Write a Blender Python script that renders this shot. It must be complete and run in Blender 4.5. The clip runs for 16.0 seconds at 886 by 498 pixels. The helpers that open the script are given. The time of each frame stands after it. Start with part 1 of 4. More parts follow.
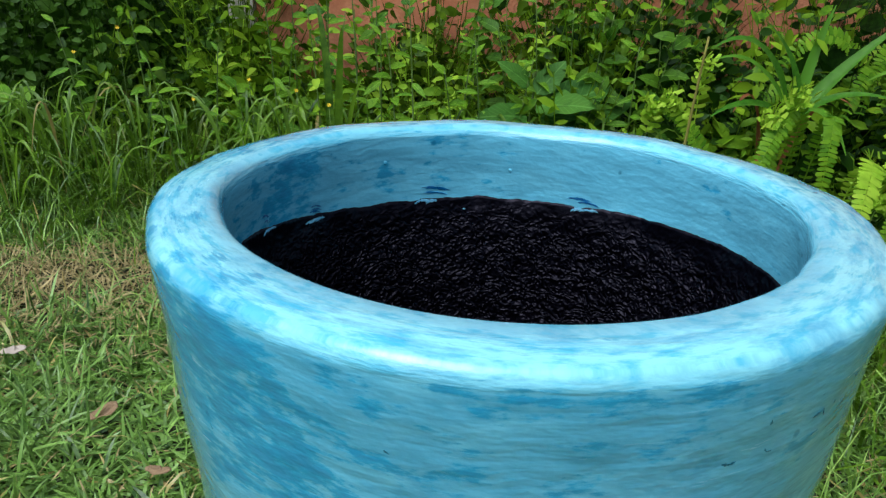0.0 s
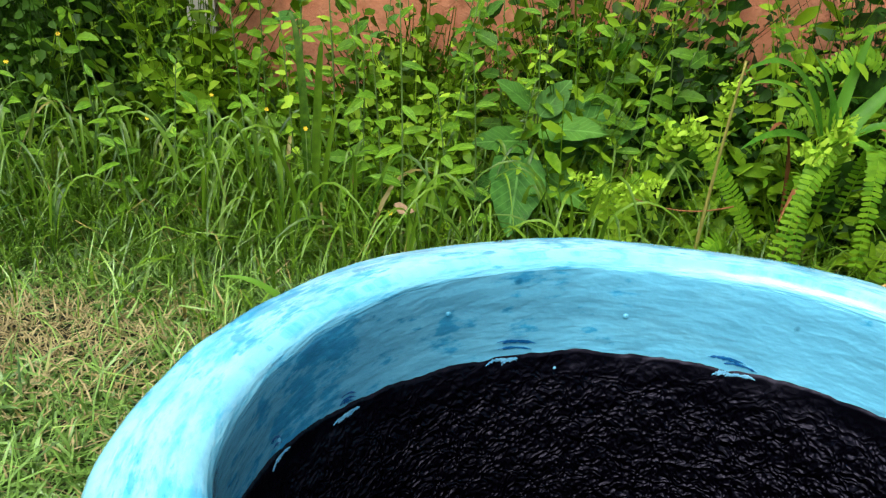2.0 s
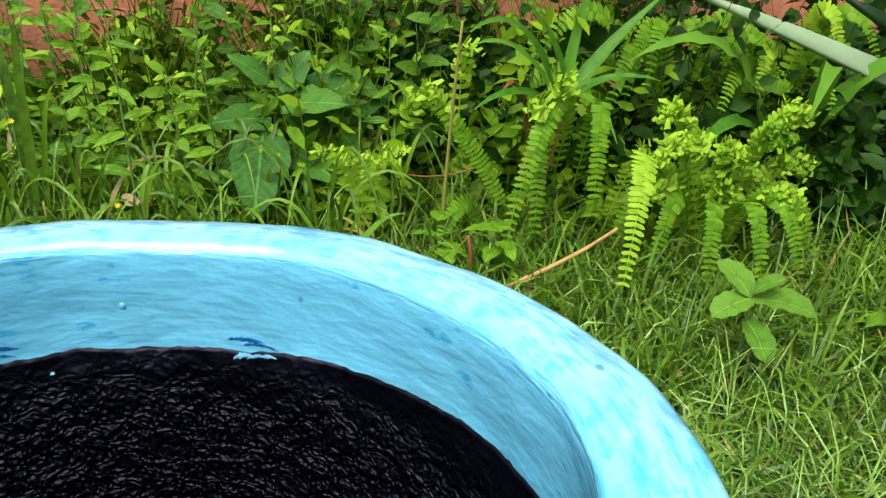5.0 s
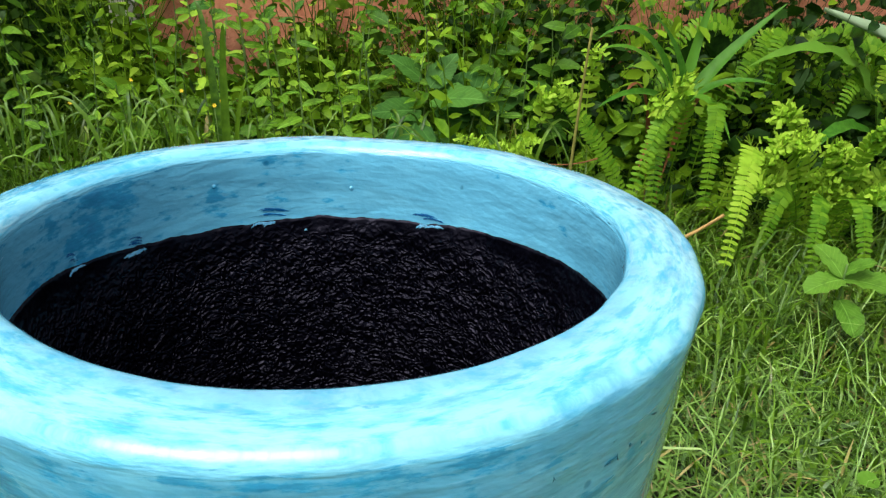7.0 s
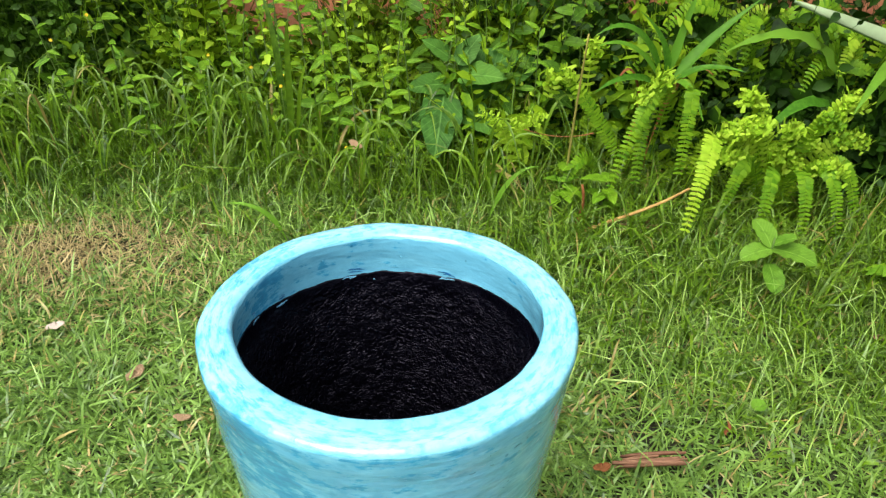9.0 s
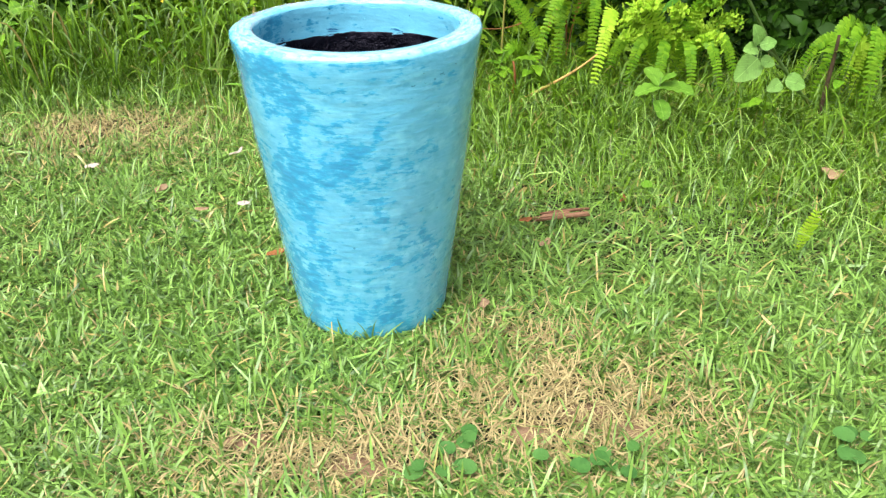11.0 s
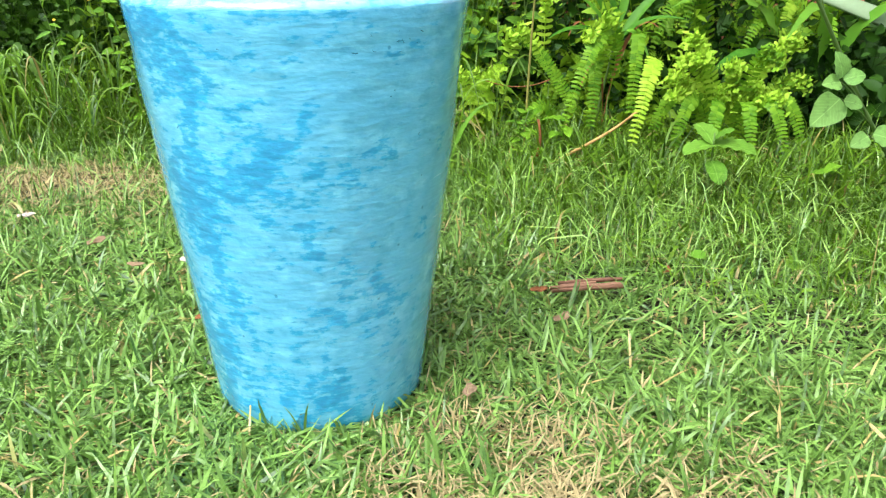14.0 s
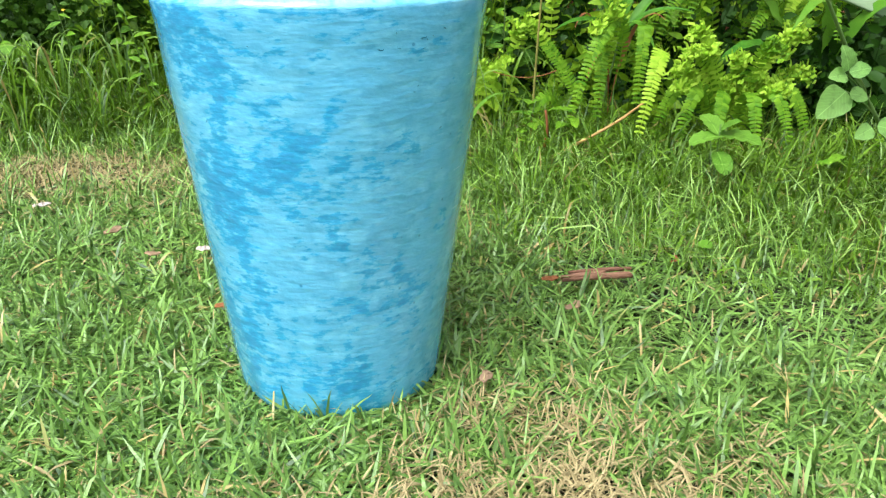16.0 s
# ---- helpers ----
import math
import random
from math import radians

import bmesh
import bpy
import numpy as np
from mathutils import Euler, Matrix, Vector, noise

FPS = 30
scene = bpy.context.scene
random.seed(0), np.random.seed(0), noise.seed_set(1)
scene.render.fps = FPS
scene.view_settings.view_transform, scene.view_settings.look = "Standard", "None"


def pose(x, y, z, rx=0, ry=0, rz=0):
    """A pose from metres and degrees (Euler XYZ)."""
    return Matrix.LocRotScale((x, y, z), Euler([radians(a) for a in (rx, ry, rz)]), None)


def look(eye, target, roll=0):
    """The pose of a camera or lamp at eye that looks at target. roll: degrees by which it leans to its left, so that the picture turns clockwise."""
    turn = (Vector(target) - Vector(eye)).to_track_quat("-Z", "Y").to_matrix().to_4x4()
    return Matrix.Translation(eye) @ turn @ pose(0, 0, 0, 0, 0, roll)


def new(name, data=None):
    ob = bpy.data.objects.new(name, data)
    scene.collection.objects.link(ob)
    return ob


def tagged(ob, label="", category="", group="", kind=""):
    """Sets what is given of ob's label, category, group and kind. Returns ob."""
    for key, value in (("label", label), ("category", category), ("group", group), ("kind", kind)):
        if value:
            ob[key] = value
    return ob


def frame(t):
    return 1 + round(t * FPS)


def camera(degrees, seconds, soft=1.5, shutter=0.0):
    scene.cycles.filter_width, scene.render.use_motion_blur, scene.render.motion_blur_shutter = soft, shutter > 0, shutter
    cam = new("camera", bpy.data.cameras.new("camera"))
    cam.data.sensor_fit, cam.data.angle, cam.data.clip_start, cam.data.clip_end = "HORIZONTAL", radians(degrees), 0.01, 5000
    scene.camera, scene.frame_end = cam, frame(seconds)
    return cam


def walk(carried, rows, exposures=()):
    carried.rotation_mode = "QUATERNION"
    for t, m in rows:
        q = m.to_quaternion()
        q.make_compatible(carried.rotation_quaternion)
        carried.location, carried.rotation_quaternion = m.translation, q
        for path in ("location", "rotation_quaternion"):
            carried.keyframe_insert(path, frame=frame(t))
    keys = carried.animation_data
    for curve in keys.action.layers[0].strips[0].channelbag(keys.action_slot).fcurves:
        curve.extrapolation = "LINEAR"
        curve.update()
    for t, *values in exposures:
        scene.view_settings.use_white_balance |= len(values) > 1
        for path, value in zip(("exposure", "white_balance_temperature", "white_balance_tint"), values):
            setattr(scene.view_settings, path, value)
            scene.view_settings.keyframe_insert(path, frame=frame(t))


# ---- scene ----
cam = camera(57.88, 16.0, 1.3)
# seconds, eye, yaw, pitch, roll
ROWS = [
    (0.0, -0.0435, -0.4995, 0.7553, 0.00, -22.07, 2.49),
    (0.5, -0.0789, -0.4497, 0.7641, 0.21, -22.12, 2.65),
    (1.0, -0.1108, -0.3693, 0.7670, 0.28, -22.14, 2.90),
    (1.5, -0.1438, -0.2953, 0.7805, -0.21, -22.03, 3.34),
    (2.0, -0.1248, -0.2410, 0.7719, -3.30, -22.57, 3.75),
    (2.5, -0.0692, -0.1980, 0.7612, -7.27, -23.53, 3.89),
    (3.0, -0.0329, -0.1808, 0.7542, -10.63, -23.89, 3.68),
    (3.5, 0.0026, -0.1729, 0.7538, -13.17, -23.93, 3.54),
    (4.0, 0.0576, -0.1688, 0.7562, -15.16, -23.95, 2.93),
    (4.2, 0.0761, -0.1708, 0.7588, -15.77, -23.90, 2.84),
    (6.3, 0.0618, -0.3770, 0.7596, -10.99, -22.79, 2.09),
    (6.5, 0.0485, -0.4035, 0.7672, -9.28, -22.80, 2.11),
    (7.0, 0.0296, -0.4627, 0.7744, -5.58, -22.90, 2.00),
    (7.5, 0.0259, -0.5094, 0.7801, -3.88, -23.37, 2.10),
    (8.0, 0.0365, -0.5074, 0.7961, -3.53, -25.83, 2.27),
    (8.5, 0.0310, -0.5851, 0.9982, -3.09, -29.26, 1.92),
    (9.0, 0.0214, -0.7791, 1.1751, -3.07, -32.14, 1.11),
    (9.5, -0.0791, -1.0464, 1.2293, -3.59, -34.56, 0.38),
    (10.0, -0.0818, -1.2424, 1.2014, -4.60, -36.03, 0.12),
    (10.2, -0.0667, -1.3456, 1.1606, -5.18, -35.64, 0.36),
    (12.3, 0.0834, -1.5122, 0.7470, -5.07, -20.64, -1.32),
    (12.5, 0.0791, -1.5135, 0.7508, -5.01, -20.65, -1.13),
    (13.0, 0.0692, -1.5222, 0.7531, -4.84, -20.46, -0.91),
    (13.5, 0.1160, -1.2884, 0.6965, -3.68, -20.95, -0.29),
    (14.0, 0.1592, -1.1287, 0.6621, -1.71, -21.38, 0.07),
    (14.5, 0.1362, -1.1076, 0.6647, -1.97, -21.74, -0.00),
    (15.0, 0.1367, -1.1506, 0.6804, -2.02, -21.89, 0.19),
    (15.5, 0.1309, -1.1568, 0.6777, -1.91, -21.90, 0.13),
    (16.0, 0.1291, -1.1544, 0.6767, -1.87, -22.24, 0.15),
]


def eye_pose(x, y, z, yaw, pitch, roll):
    """A camera pose from a place, a heading to the left of +y, a look up and a lean."""
    return pose(x, y, z, 0, 0, yaw) @ pose(0, 0, 0, 90 + pitch, 0, 0) @ pose(0, 0, 0, 0, 0, roll)


# seconds, stops, kelvin, tint
EXPOSURES = [(0, 0.01, 5670, 8), (1, 0.26, 5920, 8), (1.6, 0.65, 6070, 9), (4, 0.7, 6120, 10), (6.3, 0.65, 6070, 11), (7, 0.41, 6020, 11), (7.5, 0.35, 6020, 11), (8, 0.31, 6020, 11), (8.5, 0.4, 6250, 11), (9, 0.76, 6470, 12), (9.5, 0.79, 6445, 12), (10, 1.05, 6420, 13), (12.5, 1.2, 5920, 13), (14, 1.23, 5870, 13), (14.6, 1.05, 5820, 13), (16, 1.05, 5820, 13)]
walk(cam, [(t, eye_pose(*row)) for t, *row in ROWS], EXPOSURES)

# ---- sky and sun: bright overcast ----
world = bpy.data.worlds.new("overcast_sky")
scene.world = world
world.use_nodes = True
wn = world.node_tree
sky = wn.nodes.new("ShaderNodeTexSky")
sky.sky_type, sky.sun_disc = "NISHITA", False
sky.sun_elevation, sky.sun_rotation = radians(60), radians(222)
sky.air_density, sky.dust_density, sky.ozone_density = 1.0, 6.0, 0.6
cloud = wn.nodes.new("ShaderNodeHueSaturation")
cloud.inputs["Saturation"].default_value = 0.36
wn.links.new(sky.outputs["Color"], cloud.inputs["Color"])
wn.links.new(cloud.outputs["Color"], wn.nodes["Background"].inputs["Color"])
wn.nodes["Background"].inputs["Strength"].default_value = 0.125
sun = new("sun", bpy.data.lights.new("sun", "SUN"))
sun.data.energy, sun.data.angle, sun.data.color = 1.5, radians(48), (1.0, 0.96, 0.88)
sun.matrix_world = look((-3.0, -3.8, 8.5), (0, 0, 0))


# ---- the pot's top and base radius, height and inner radius ----
R_TOP, R_BASE, HIGH, R_IN = 0.2276, 0.160, 0.597, 0.1855


# ---- materials ----
def nodes_of(name):
    m = bpy.data.materials.new(name)
    m.use_nodes = True
    n = m.node_tree.nodes
    return m, n, m.node_tree.links, n["Principled BSDF"]


def mixed(n, l, fac, a, b):
    """A colour mix of two sockets or colours."""
    x = n.new("ShaderNodeMix")
    x.data_type = "RGBA"
    for sock, val in ((x.inputs[0], fac), (x.inputs[6], a), (x.inputs[7], b)):
        if isinstance(val, (tuple, list)):
            sock.default_value = (*val, 1)[:4]
        elif isinstance(val, (int, float)):
            sock.default_value = val
        else:
            l.new(val, sock)
    return x.outputs[2]


def ramp(n, l, value, lo, hi):
    r = n.new("ShaderNodeMapRange")
    r.inputs["From Min"].default_value, r.inputs["From Max"].default_value = lo, hi
    l.new(value, r.inputs["Value"])
    return r.outputs[0]


def math_node(n, l, op, a, b=0.0):
    x = n.new("ShaderNodeMath")
    x.operation = op
    for sock, val in zip(x.inputs, (a, b)):
        if isinstance(val, (int, float)):
            sock.default_value = val
        else:
            l.new(val, sock)
    return x.outputs[0]


def noise_of(n, l, vector, scale, detail=3.0, rough=0.55):
    x = n.new("ShaderNodeTexNoise")
    x.inputs["Scale"].default_value, x.inputs["Detail"].default_value, x.inputs["Roughness"].default_value = scale, detail, rough
    if vector is not None:
        l.new(vector, x.inputs["Vector"])
    return x.outputs["Fac"]


def bump_of(n, l, height, strength, distance, normal=None):
    b = n.new("ShaderNodeBump")
    b.inputs["Strength"].default_value, b.inputs["Distance"].default_value = strength, distance
    l.new(height, b.inputs["Height"])
    if normal is not None:
        l.new(normal, b.inputs["Normal"])
    return b.outputs[0]


def leaf_material(name, dark, light, rough=0.45, glow=0.28, old=None, old_share=0.0, veins=False, sheen=0.14):
    """Living leaf: hue varies from leaf to leaf, fine mottling, some light passes through."""
    m, n, l, p = nodes_of(name)
    geo, info, tc = n.new("ShaderNodeNewGeometry"), n.new("ShaderNodeObjectInfo"), n.new("ShaderNodeTexCoord")
    rnd = math_node(n, l, "FRACT", math_node(n, l, "ADD", geo.outputs["Random Per Island"], info.outputs["Random"]))
    col = mixed(n, l, rnd, dark, light)
    mott = noise_of(n, l, geo.outputs["Position"], 60.0)
    col = mixed(n, l, ramp(n, l, mott, 0.35, 0.8), col, tuple(0.5 * (a + b) * 1.25 for a, b in zip(dark, light)))
    if old:
        other = math_node(n, l, "FRACT", math_node(n, l, "MULTIPLY", rnd, 37.7))
        col = mixed(n, l, ramp(n, l, other, 1.0 - old_share, 1.0 - old_share + 0.03), col, old)
    relief = noise_of(n, l, geo.outputs["Position"], 220.0)
    if veins:
        sep = n.new("ShaderNodeSeparateXYZ")
        l.new(tc.outputs["Object"], sep.inputs[0])
        off = math_node(n, l, "ABSOLUTE", sep.outputs[0])
        rib = ramp(n, l, off, 0.016, 0.006)
        run = math_node(n, l, "SUBTRACT", math_node(n, l, "MULTIPLY", sep.outputs[1], 60.0), math_node(n, l, "MULTIPLY", off, 70.0))
        vein = math_node(n, l, "MULTIPLY", ramp(n, l, math_node(n, l, "SINE", run), 0.82, 1.0), 0.45)
        both = math_node(n, l, "MAXIMUM", rib, vein)
        col = mixed(n, l, math_node(n, l, "MULTIPLY", both, 0.55), col, tuple(min(1.0, c * 1.7 + 0.04) for c in light))
        relief = math_node(n, l, "SUBTRACT", relief, math_node(n, l, "MULTIPLY", both, 0.8))
        blot = noise_of(n, l, tc.outputs["Object"], 3.5, 3.0)
        col = mixed(n, l, ramp(n, l, blot, 0.52, 0.75), col, tuple(c * 0.55 for c in dark))
    l.new(col, p.inputs["Base Color"])
    p.inputs["Roughness"].default_value = rough
    p.inputs["Specular IOR Level"].default_value = sheen
    l.new(bump_of(n, l, relief, 0.3, 0.002), p.inputs["Normal"])
    tr, mx, out = n.new("ShaderNodeBsdfTranslucent"), n.new("ShaderNodeMixShader"), n["Material Output"]
    l.new(col, tr.inputs["Color"])
    mx.inputs[0].default_value = glow
    l.new(p.outputs[0], mx.inputs[1])
    l.new(tr.outputs[0], mx.inputs[2])
    l.new(mx.outputs[0], out.inputs["Surface"])
    return m


def dry_material(name, a, b, rough=0.75, scale=40.0):
    m, n, l, p = nodes_of(name)
    geo, info = n.new("ShaderNodeNewGeometry"), n.new("ShaderNodeObjectInfo")
    rnd = math_node(n, l, "FRACT", math_node(n, l, "ADD", geo.outputs["Random Per Island"], info.outputs["Random"]))
    fac = math_node(n, l, "MULTIPLY", math_node(n, l, "ADD", rnd, noise_of(n, l, geo.outputs["Position"], scale)), 0.55)
    l.new(mixed(n, l, fac, a, b), p.inputs["Base Color"])
    p.inputs["Roughness"].default_value, p.inputs["Specular IOR Level"].default_value = rough, 0.2
    l.new(bump_of(n, l, noise_of(n, l, geo.outputs["Position"], scale * 5), 0.5, 0.003), p.inputs["Normal"])
    return m


def paint_material():
    """Sky-blue paint brushed thinly over a deeper blue, in level strokes round the pot, with pits and ridges."""
    m, n, l, p = nodes_of("brushed_blue_paint")
    tc, sep, comb = n.new("ShaderNodeTexCoord"), n.new("ShaderNodeSeparateXYZ"), n.new("ShaderNodeCombineXYZ")
    l.new(tc.outputs["Object"], sep.inputs[0])
    x, y, z = sep.outputs
    r = math_node(n, l, "SQRT", math_node(n, l, "ADD", math_node(n, l, "MULTIPLY", x, x), math_node(n, l, "MULTIPLY", y, y)))
    l.new(math_node(n, l, "DIVIDE", x, r), comb.inputs[0])
    l.new(math_node(n, l, "DIVIDE", y, r), comb.inputs[1])
    over = math_node(n, l, "MULTIPLY", math_node(n, l, "SUBTRACT", r, 0.206), math_node(n, l, "MULTIPLY", ramp(n, l, z, HIGH - 0.012, HIGH - 0.002), 1.4))
    l.new(math_node(n, l, "MULTIPLY", math_node(n, l, "SUBTRACT", z, over), 5.0), comb.inputs[2])
    around = comb.outputs[0]

    def stretched(kx, kz):
        v = n.new("ShaderNodeVectorMath")
        v.operation = "MULTIPLY"
        l.new(around, v.inputs[0])
        v.inputs[1].default_value = (kx, kx, kz)
        return v.outputs[0]

    patches = noise_of(n, l, stretched(2.6, 2.0), 1.0, 3.0, 0.6)
    blots = noise_of(n, l, stretched(6.5, 12.5), 1.0, 6.0, 0.66)
    dabs = noise_of(n, l, stretched(8.0, 36.0), 1.0, 5.0, 0.7)
    strokes = noise_of(n, l, stretched(3.5, 62.0), 1.0, 4.0, 0.6)
    total = math_node(n, l, "ADD", math_node(n, l, "MULTIPLY", patches, 0.75), math_node(n, l, "ADD", math_node(n, l, "MULTIPLY", dabs, 0.42), math_node(n, l, "MULTIPLY", blots, 0.75)))
    total = math_node(n, l, "SUBTRACT", total, math_node(n, l, "MULTIPLY", comb.inputs[0].links[0].from_socket, 0.08))
    # more deep blue in the band under the lip and towards the foot
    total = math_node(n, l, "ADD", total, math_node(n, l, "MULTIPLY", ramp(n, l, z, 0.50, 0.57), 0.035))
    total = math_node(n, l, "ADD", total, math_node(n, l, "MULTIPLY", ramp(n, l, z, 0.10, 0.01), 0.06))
    # less deep blue on the rim, whose sky glare is put into the paint
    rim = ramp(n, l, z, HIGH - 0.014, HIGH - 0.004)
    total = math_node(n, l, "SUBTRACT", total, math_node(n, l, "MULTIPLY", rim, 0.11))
    # deep blue held back inside, part of the skylight put into its colour
    inside = math_node(n, l, "MULTIPLY", ramp(n, l, r, R_IN + 0.012, R_IN + 0.007), ramp(n, l, z, 0.42, 0.45))
    total = math_node(n, l, "SUBTRACT", total, math_node(n, l, "MULTIPLY", inside, 0.08))
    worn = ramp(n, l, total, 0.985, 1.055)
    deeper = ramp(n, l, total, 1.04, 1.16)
    light = mixed(n, l, ramp(n, l, strokes, 0.3, 0.7), (0.12, 0.47, 0.69), (0.15, 0.53, 0.75))
    light = mixed(n, l, ramp(n, l, noise_of(n, l, stretched(4.0, 9.0), 1.0, 4.0), 0.48, 0.68), light, (0.20, 0.61, 0.80))
    light = mixed(n, l, ramp(n, l, noise_of(n, l, stretched(3.0, 4.0), 3.1), 0.50, 0.72), light, (0.10, 0.43, 0.65))
    # rim paint paled to carry the bright sky reflected on it
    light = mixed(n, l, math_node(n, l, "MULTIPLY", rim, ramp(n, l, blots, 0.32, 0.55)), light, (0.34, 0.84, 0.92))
    # inside wall's paint brightened in place of skylight reaching it
    light = mixed(n, l, math_node(n, l, "MULTIPLY", inside, 0.6), light, (0.20, 0.63, 0.82))
    thin = noise_of(n, l, stretched(9.0, 26.0), 1.0, 5.0, 0.62)
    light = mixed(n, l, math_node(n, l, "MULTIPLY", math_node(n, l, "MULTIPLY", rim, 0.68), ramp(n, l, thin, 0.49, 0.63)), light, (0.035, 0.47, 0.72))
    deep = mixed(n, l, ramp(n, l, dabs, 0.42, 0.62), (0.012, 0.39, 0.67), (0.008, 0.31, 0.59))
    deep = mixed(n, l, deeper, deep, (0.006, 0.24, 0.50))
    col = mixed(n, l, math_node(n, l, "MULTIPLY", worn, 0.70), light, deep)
    vor = n.new("ShaderNodeTexVoronoi")
    vor.feature = "F1"
    vor.inputs["Scale"].default_value = 1.0
    l.new(stretched(7.0, 7.0), vor.inputs["Vector"])
    chance = n.new("ShaderNodeSeparateColor")
    l.new(vor.outputs["Color"], chance.inputs[0])
    wob = math_node(n, l, "ADD", vor.outputs["Distance"], math_node(n, l, "MULTIPLY", noise_of(n, l, stretched(30.0, 30.0), 1.0), 0.12))
    pit = math_node(n, l, "MULTIPLY", ramp(n, l, wob, 0.16, 0.11), ramp(n, l, chance.outputs[0], 0.72, 0.74))
    col = mixed(n, l, math_node(n, l, "MULTIPLY", pit, 0.6), col, (0.01, 0.14, 0.26))
    l.new(col, p.inputs["Base Color"])
    l.new(math_node(n, l, "ADD", math_node(n, l, "MULTIPLY", strokes, 0.25), 0.10), p.inputs["Roughness"])
    p.inputs["Coat Weight"].default_value, p.inputs["Coat Roughness"].default_value = 0.8, 0.07
    lumps = noise_of(n, l, stretched(6.0, 14.0), 1.0, 3.0)
    nrm = bump_of(n, l, lumps, 0.42, 0.006)
    nrm = bump_of(n, l, blots, 0.25, 0.003, nrm)
    nrm = bump_of(n, l, math_node(n, l, "SUBTRACT", strokes, math_node(n, l, "MULTIPLY", pit, 2.0)), 0.12, 0.0012, nrm)
    nrm = bump_of(n, l, noise_of(n, l, tc.outputs["Object"], 500.0, 2.0), 0.06, 0.0005, nrm)
    l.new(nrm, p.inputs["Normal"])
    return m


def black_material():
    m, n, l, p = nodes_of("black_bitumen_coat")
    tc, mp = n.new("ShaderNodeTexCoord"), n.new("ShaderNodeMapping")
    l.new(tc.outputs["Object"], mp.inputs[0])
    mp.inputs["Scale"].default_value = (1, 1, 1.1)
    sep = n.new("ShaderNodeSeparateXYZ")
    l.new(tc.outputs["Object"], sep.inputs[0])
    smear = noise_of(n, l, mp.outputs[0], 17.0, 4.0)
    vor = n.new("ShaderNodeTexVoronoi")
    vor.feature, vor.inputs["Scale"].default_value = "F1", 190.0
    wv = n.new("ShaderNodeVectorMath")
    wv.operation = "ADD"
    l.new(mp.outputs[0], wv.inputs[0])
    nz = n.new("ShaderNodeTexNoise")
    nz.inputs["Scale"].default_value = 60.0
    l.new(mp.outputs[0], nz.inputs["Vector"])
    sc = n.new("ShaderNodeVectorMath")
    sc.operation = "SCALE"
    l.new(nz.outputs["Color"], sc.inputs[0])
    sc.inputs["Scale"].default_value = 0.03
    l.new(sc.outputs[0], wv.inputs[1])
    l.new(wv.outputs[0], vor.inputs["Vector"])
    p.inputs["Base Color"].default_value = (0.0010, 0.0009, 0.0024, 1)
    l.new(math_node(n, l, "ADD", math_node(n, l, "MULTIPLY", smear, 0.3), 0.2), p.inputs["Roughness"])
    p.inputs["Specular IOR Level"].default_value = 0.18
    p.inputs["Specular Tint"].default_value = (0.78, 0.74, 1.0, 1)
    grain = math_node(n, l, "MULTIPLY", vor.outputs["Distance"], ramp(n, l, sep.outputs[2], 0.528, 0.49))
    nrm = bump_of(n, l, smear, 0.7, 0.020)
    l.new(bump_of(n, l, grain, 0.9, 0.0045, nrm), p.inputs["Normal"])
    return m


def soil_material():
    m, n, l, p = nodes_of("lawn_soil")
    geo = n.new("ShaderNodeNewGeometry")
    a, b, c = (noise_of(n, l, geo.outputs["Position"], s, 5.0) for s in (2.5, 40.0, 160.0))
    col = mixed(n, l, ramp(n, l, b, 0.3, 0.7), (0.012, 0.020, 0.005), (0.035, 0.042, 0.013))
    col = mixed(n, l, ramp(n, l, a, 0.45, 0.65), col, (0.025, 0.045, 0.009))
    l.new(mixed(n, l, ramp(n, l, c, 0.5, 0.8), col, (0.09, 0.06, 0.035)), p.inputs["Base Color"])
    p.inputs["Roughness"].default_value = 0.95
    l.new(bump_of(n, l, c, 0.8, 0.01), p.inputs["Normal"])
    return m


def plaster_material():
    m, n, l, p = nodes_of("orange_roughcast_plaster")
    geo = n.new("ShaderNodeNewGeometry")
    a, b, c = (noise_of(n, l, geo.outputs["Position"], s, 5.0, 0.65) for s in (3.0, 22.0, 120.0))
    col = mixed(n, l, ramp(n, l, b, 0.3, 0.75), (0.50, 0.17, 0.075), (0.66, 0.28, 0.14))
    col = mixed(n, l, ramp(n, l, a, 0.5, 0.75), col, (0.33, 0.13, 0.075))
    col = mixed(n, l, ramp(n, l, c, 0.62, 0.75), col, (0.58, 0.36, 0.24))
    l.new(col, p.inputs["Base Color"])
    p.inputs["Roughness"].default_value = 0.9
    l.new(bump_of(n, l, c, 0.8, 0.008, bump_of(n, l, b, 0.5, 0.02)), p.inputs["Normal"])
    return m


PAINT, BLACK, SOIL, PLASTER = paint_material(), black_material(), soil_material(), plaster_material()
LAWN = leaf_material("lawn_blade", (0.012, 0.055, 0.003), (0.28, 0.48, 0.085), 0.34, 0.14, (0.46, 0.36, 0.12), 0.06, sheen=0.5)
TALL = leaf_material("tall_blade", (0.010, 0.052, 0.002), (0.18, 0.33, 0.014), 0.38, 0.25, (0.30, 0.25, 0.07), 0.05, sheen=0.35)
STRAW = dry_material("dry_straw", (0.22, 0.17, 0.06), (0.48, 0.40, 0.19))
PALE_GRASS = leaf_material("pale_grass_blade", (0.10, 0.25, 0.02), (0.40, 0.58, 0.13), 0.35, 0.25, sheen=0.5)
DARK_STEM = dry_material("dark_dead_stem", (0.035, 0.024, 0.012), (0.09, 0.06, 0.03), 0.85)
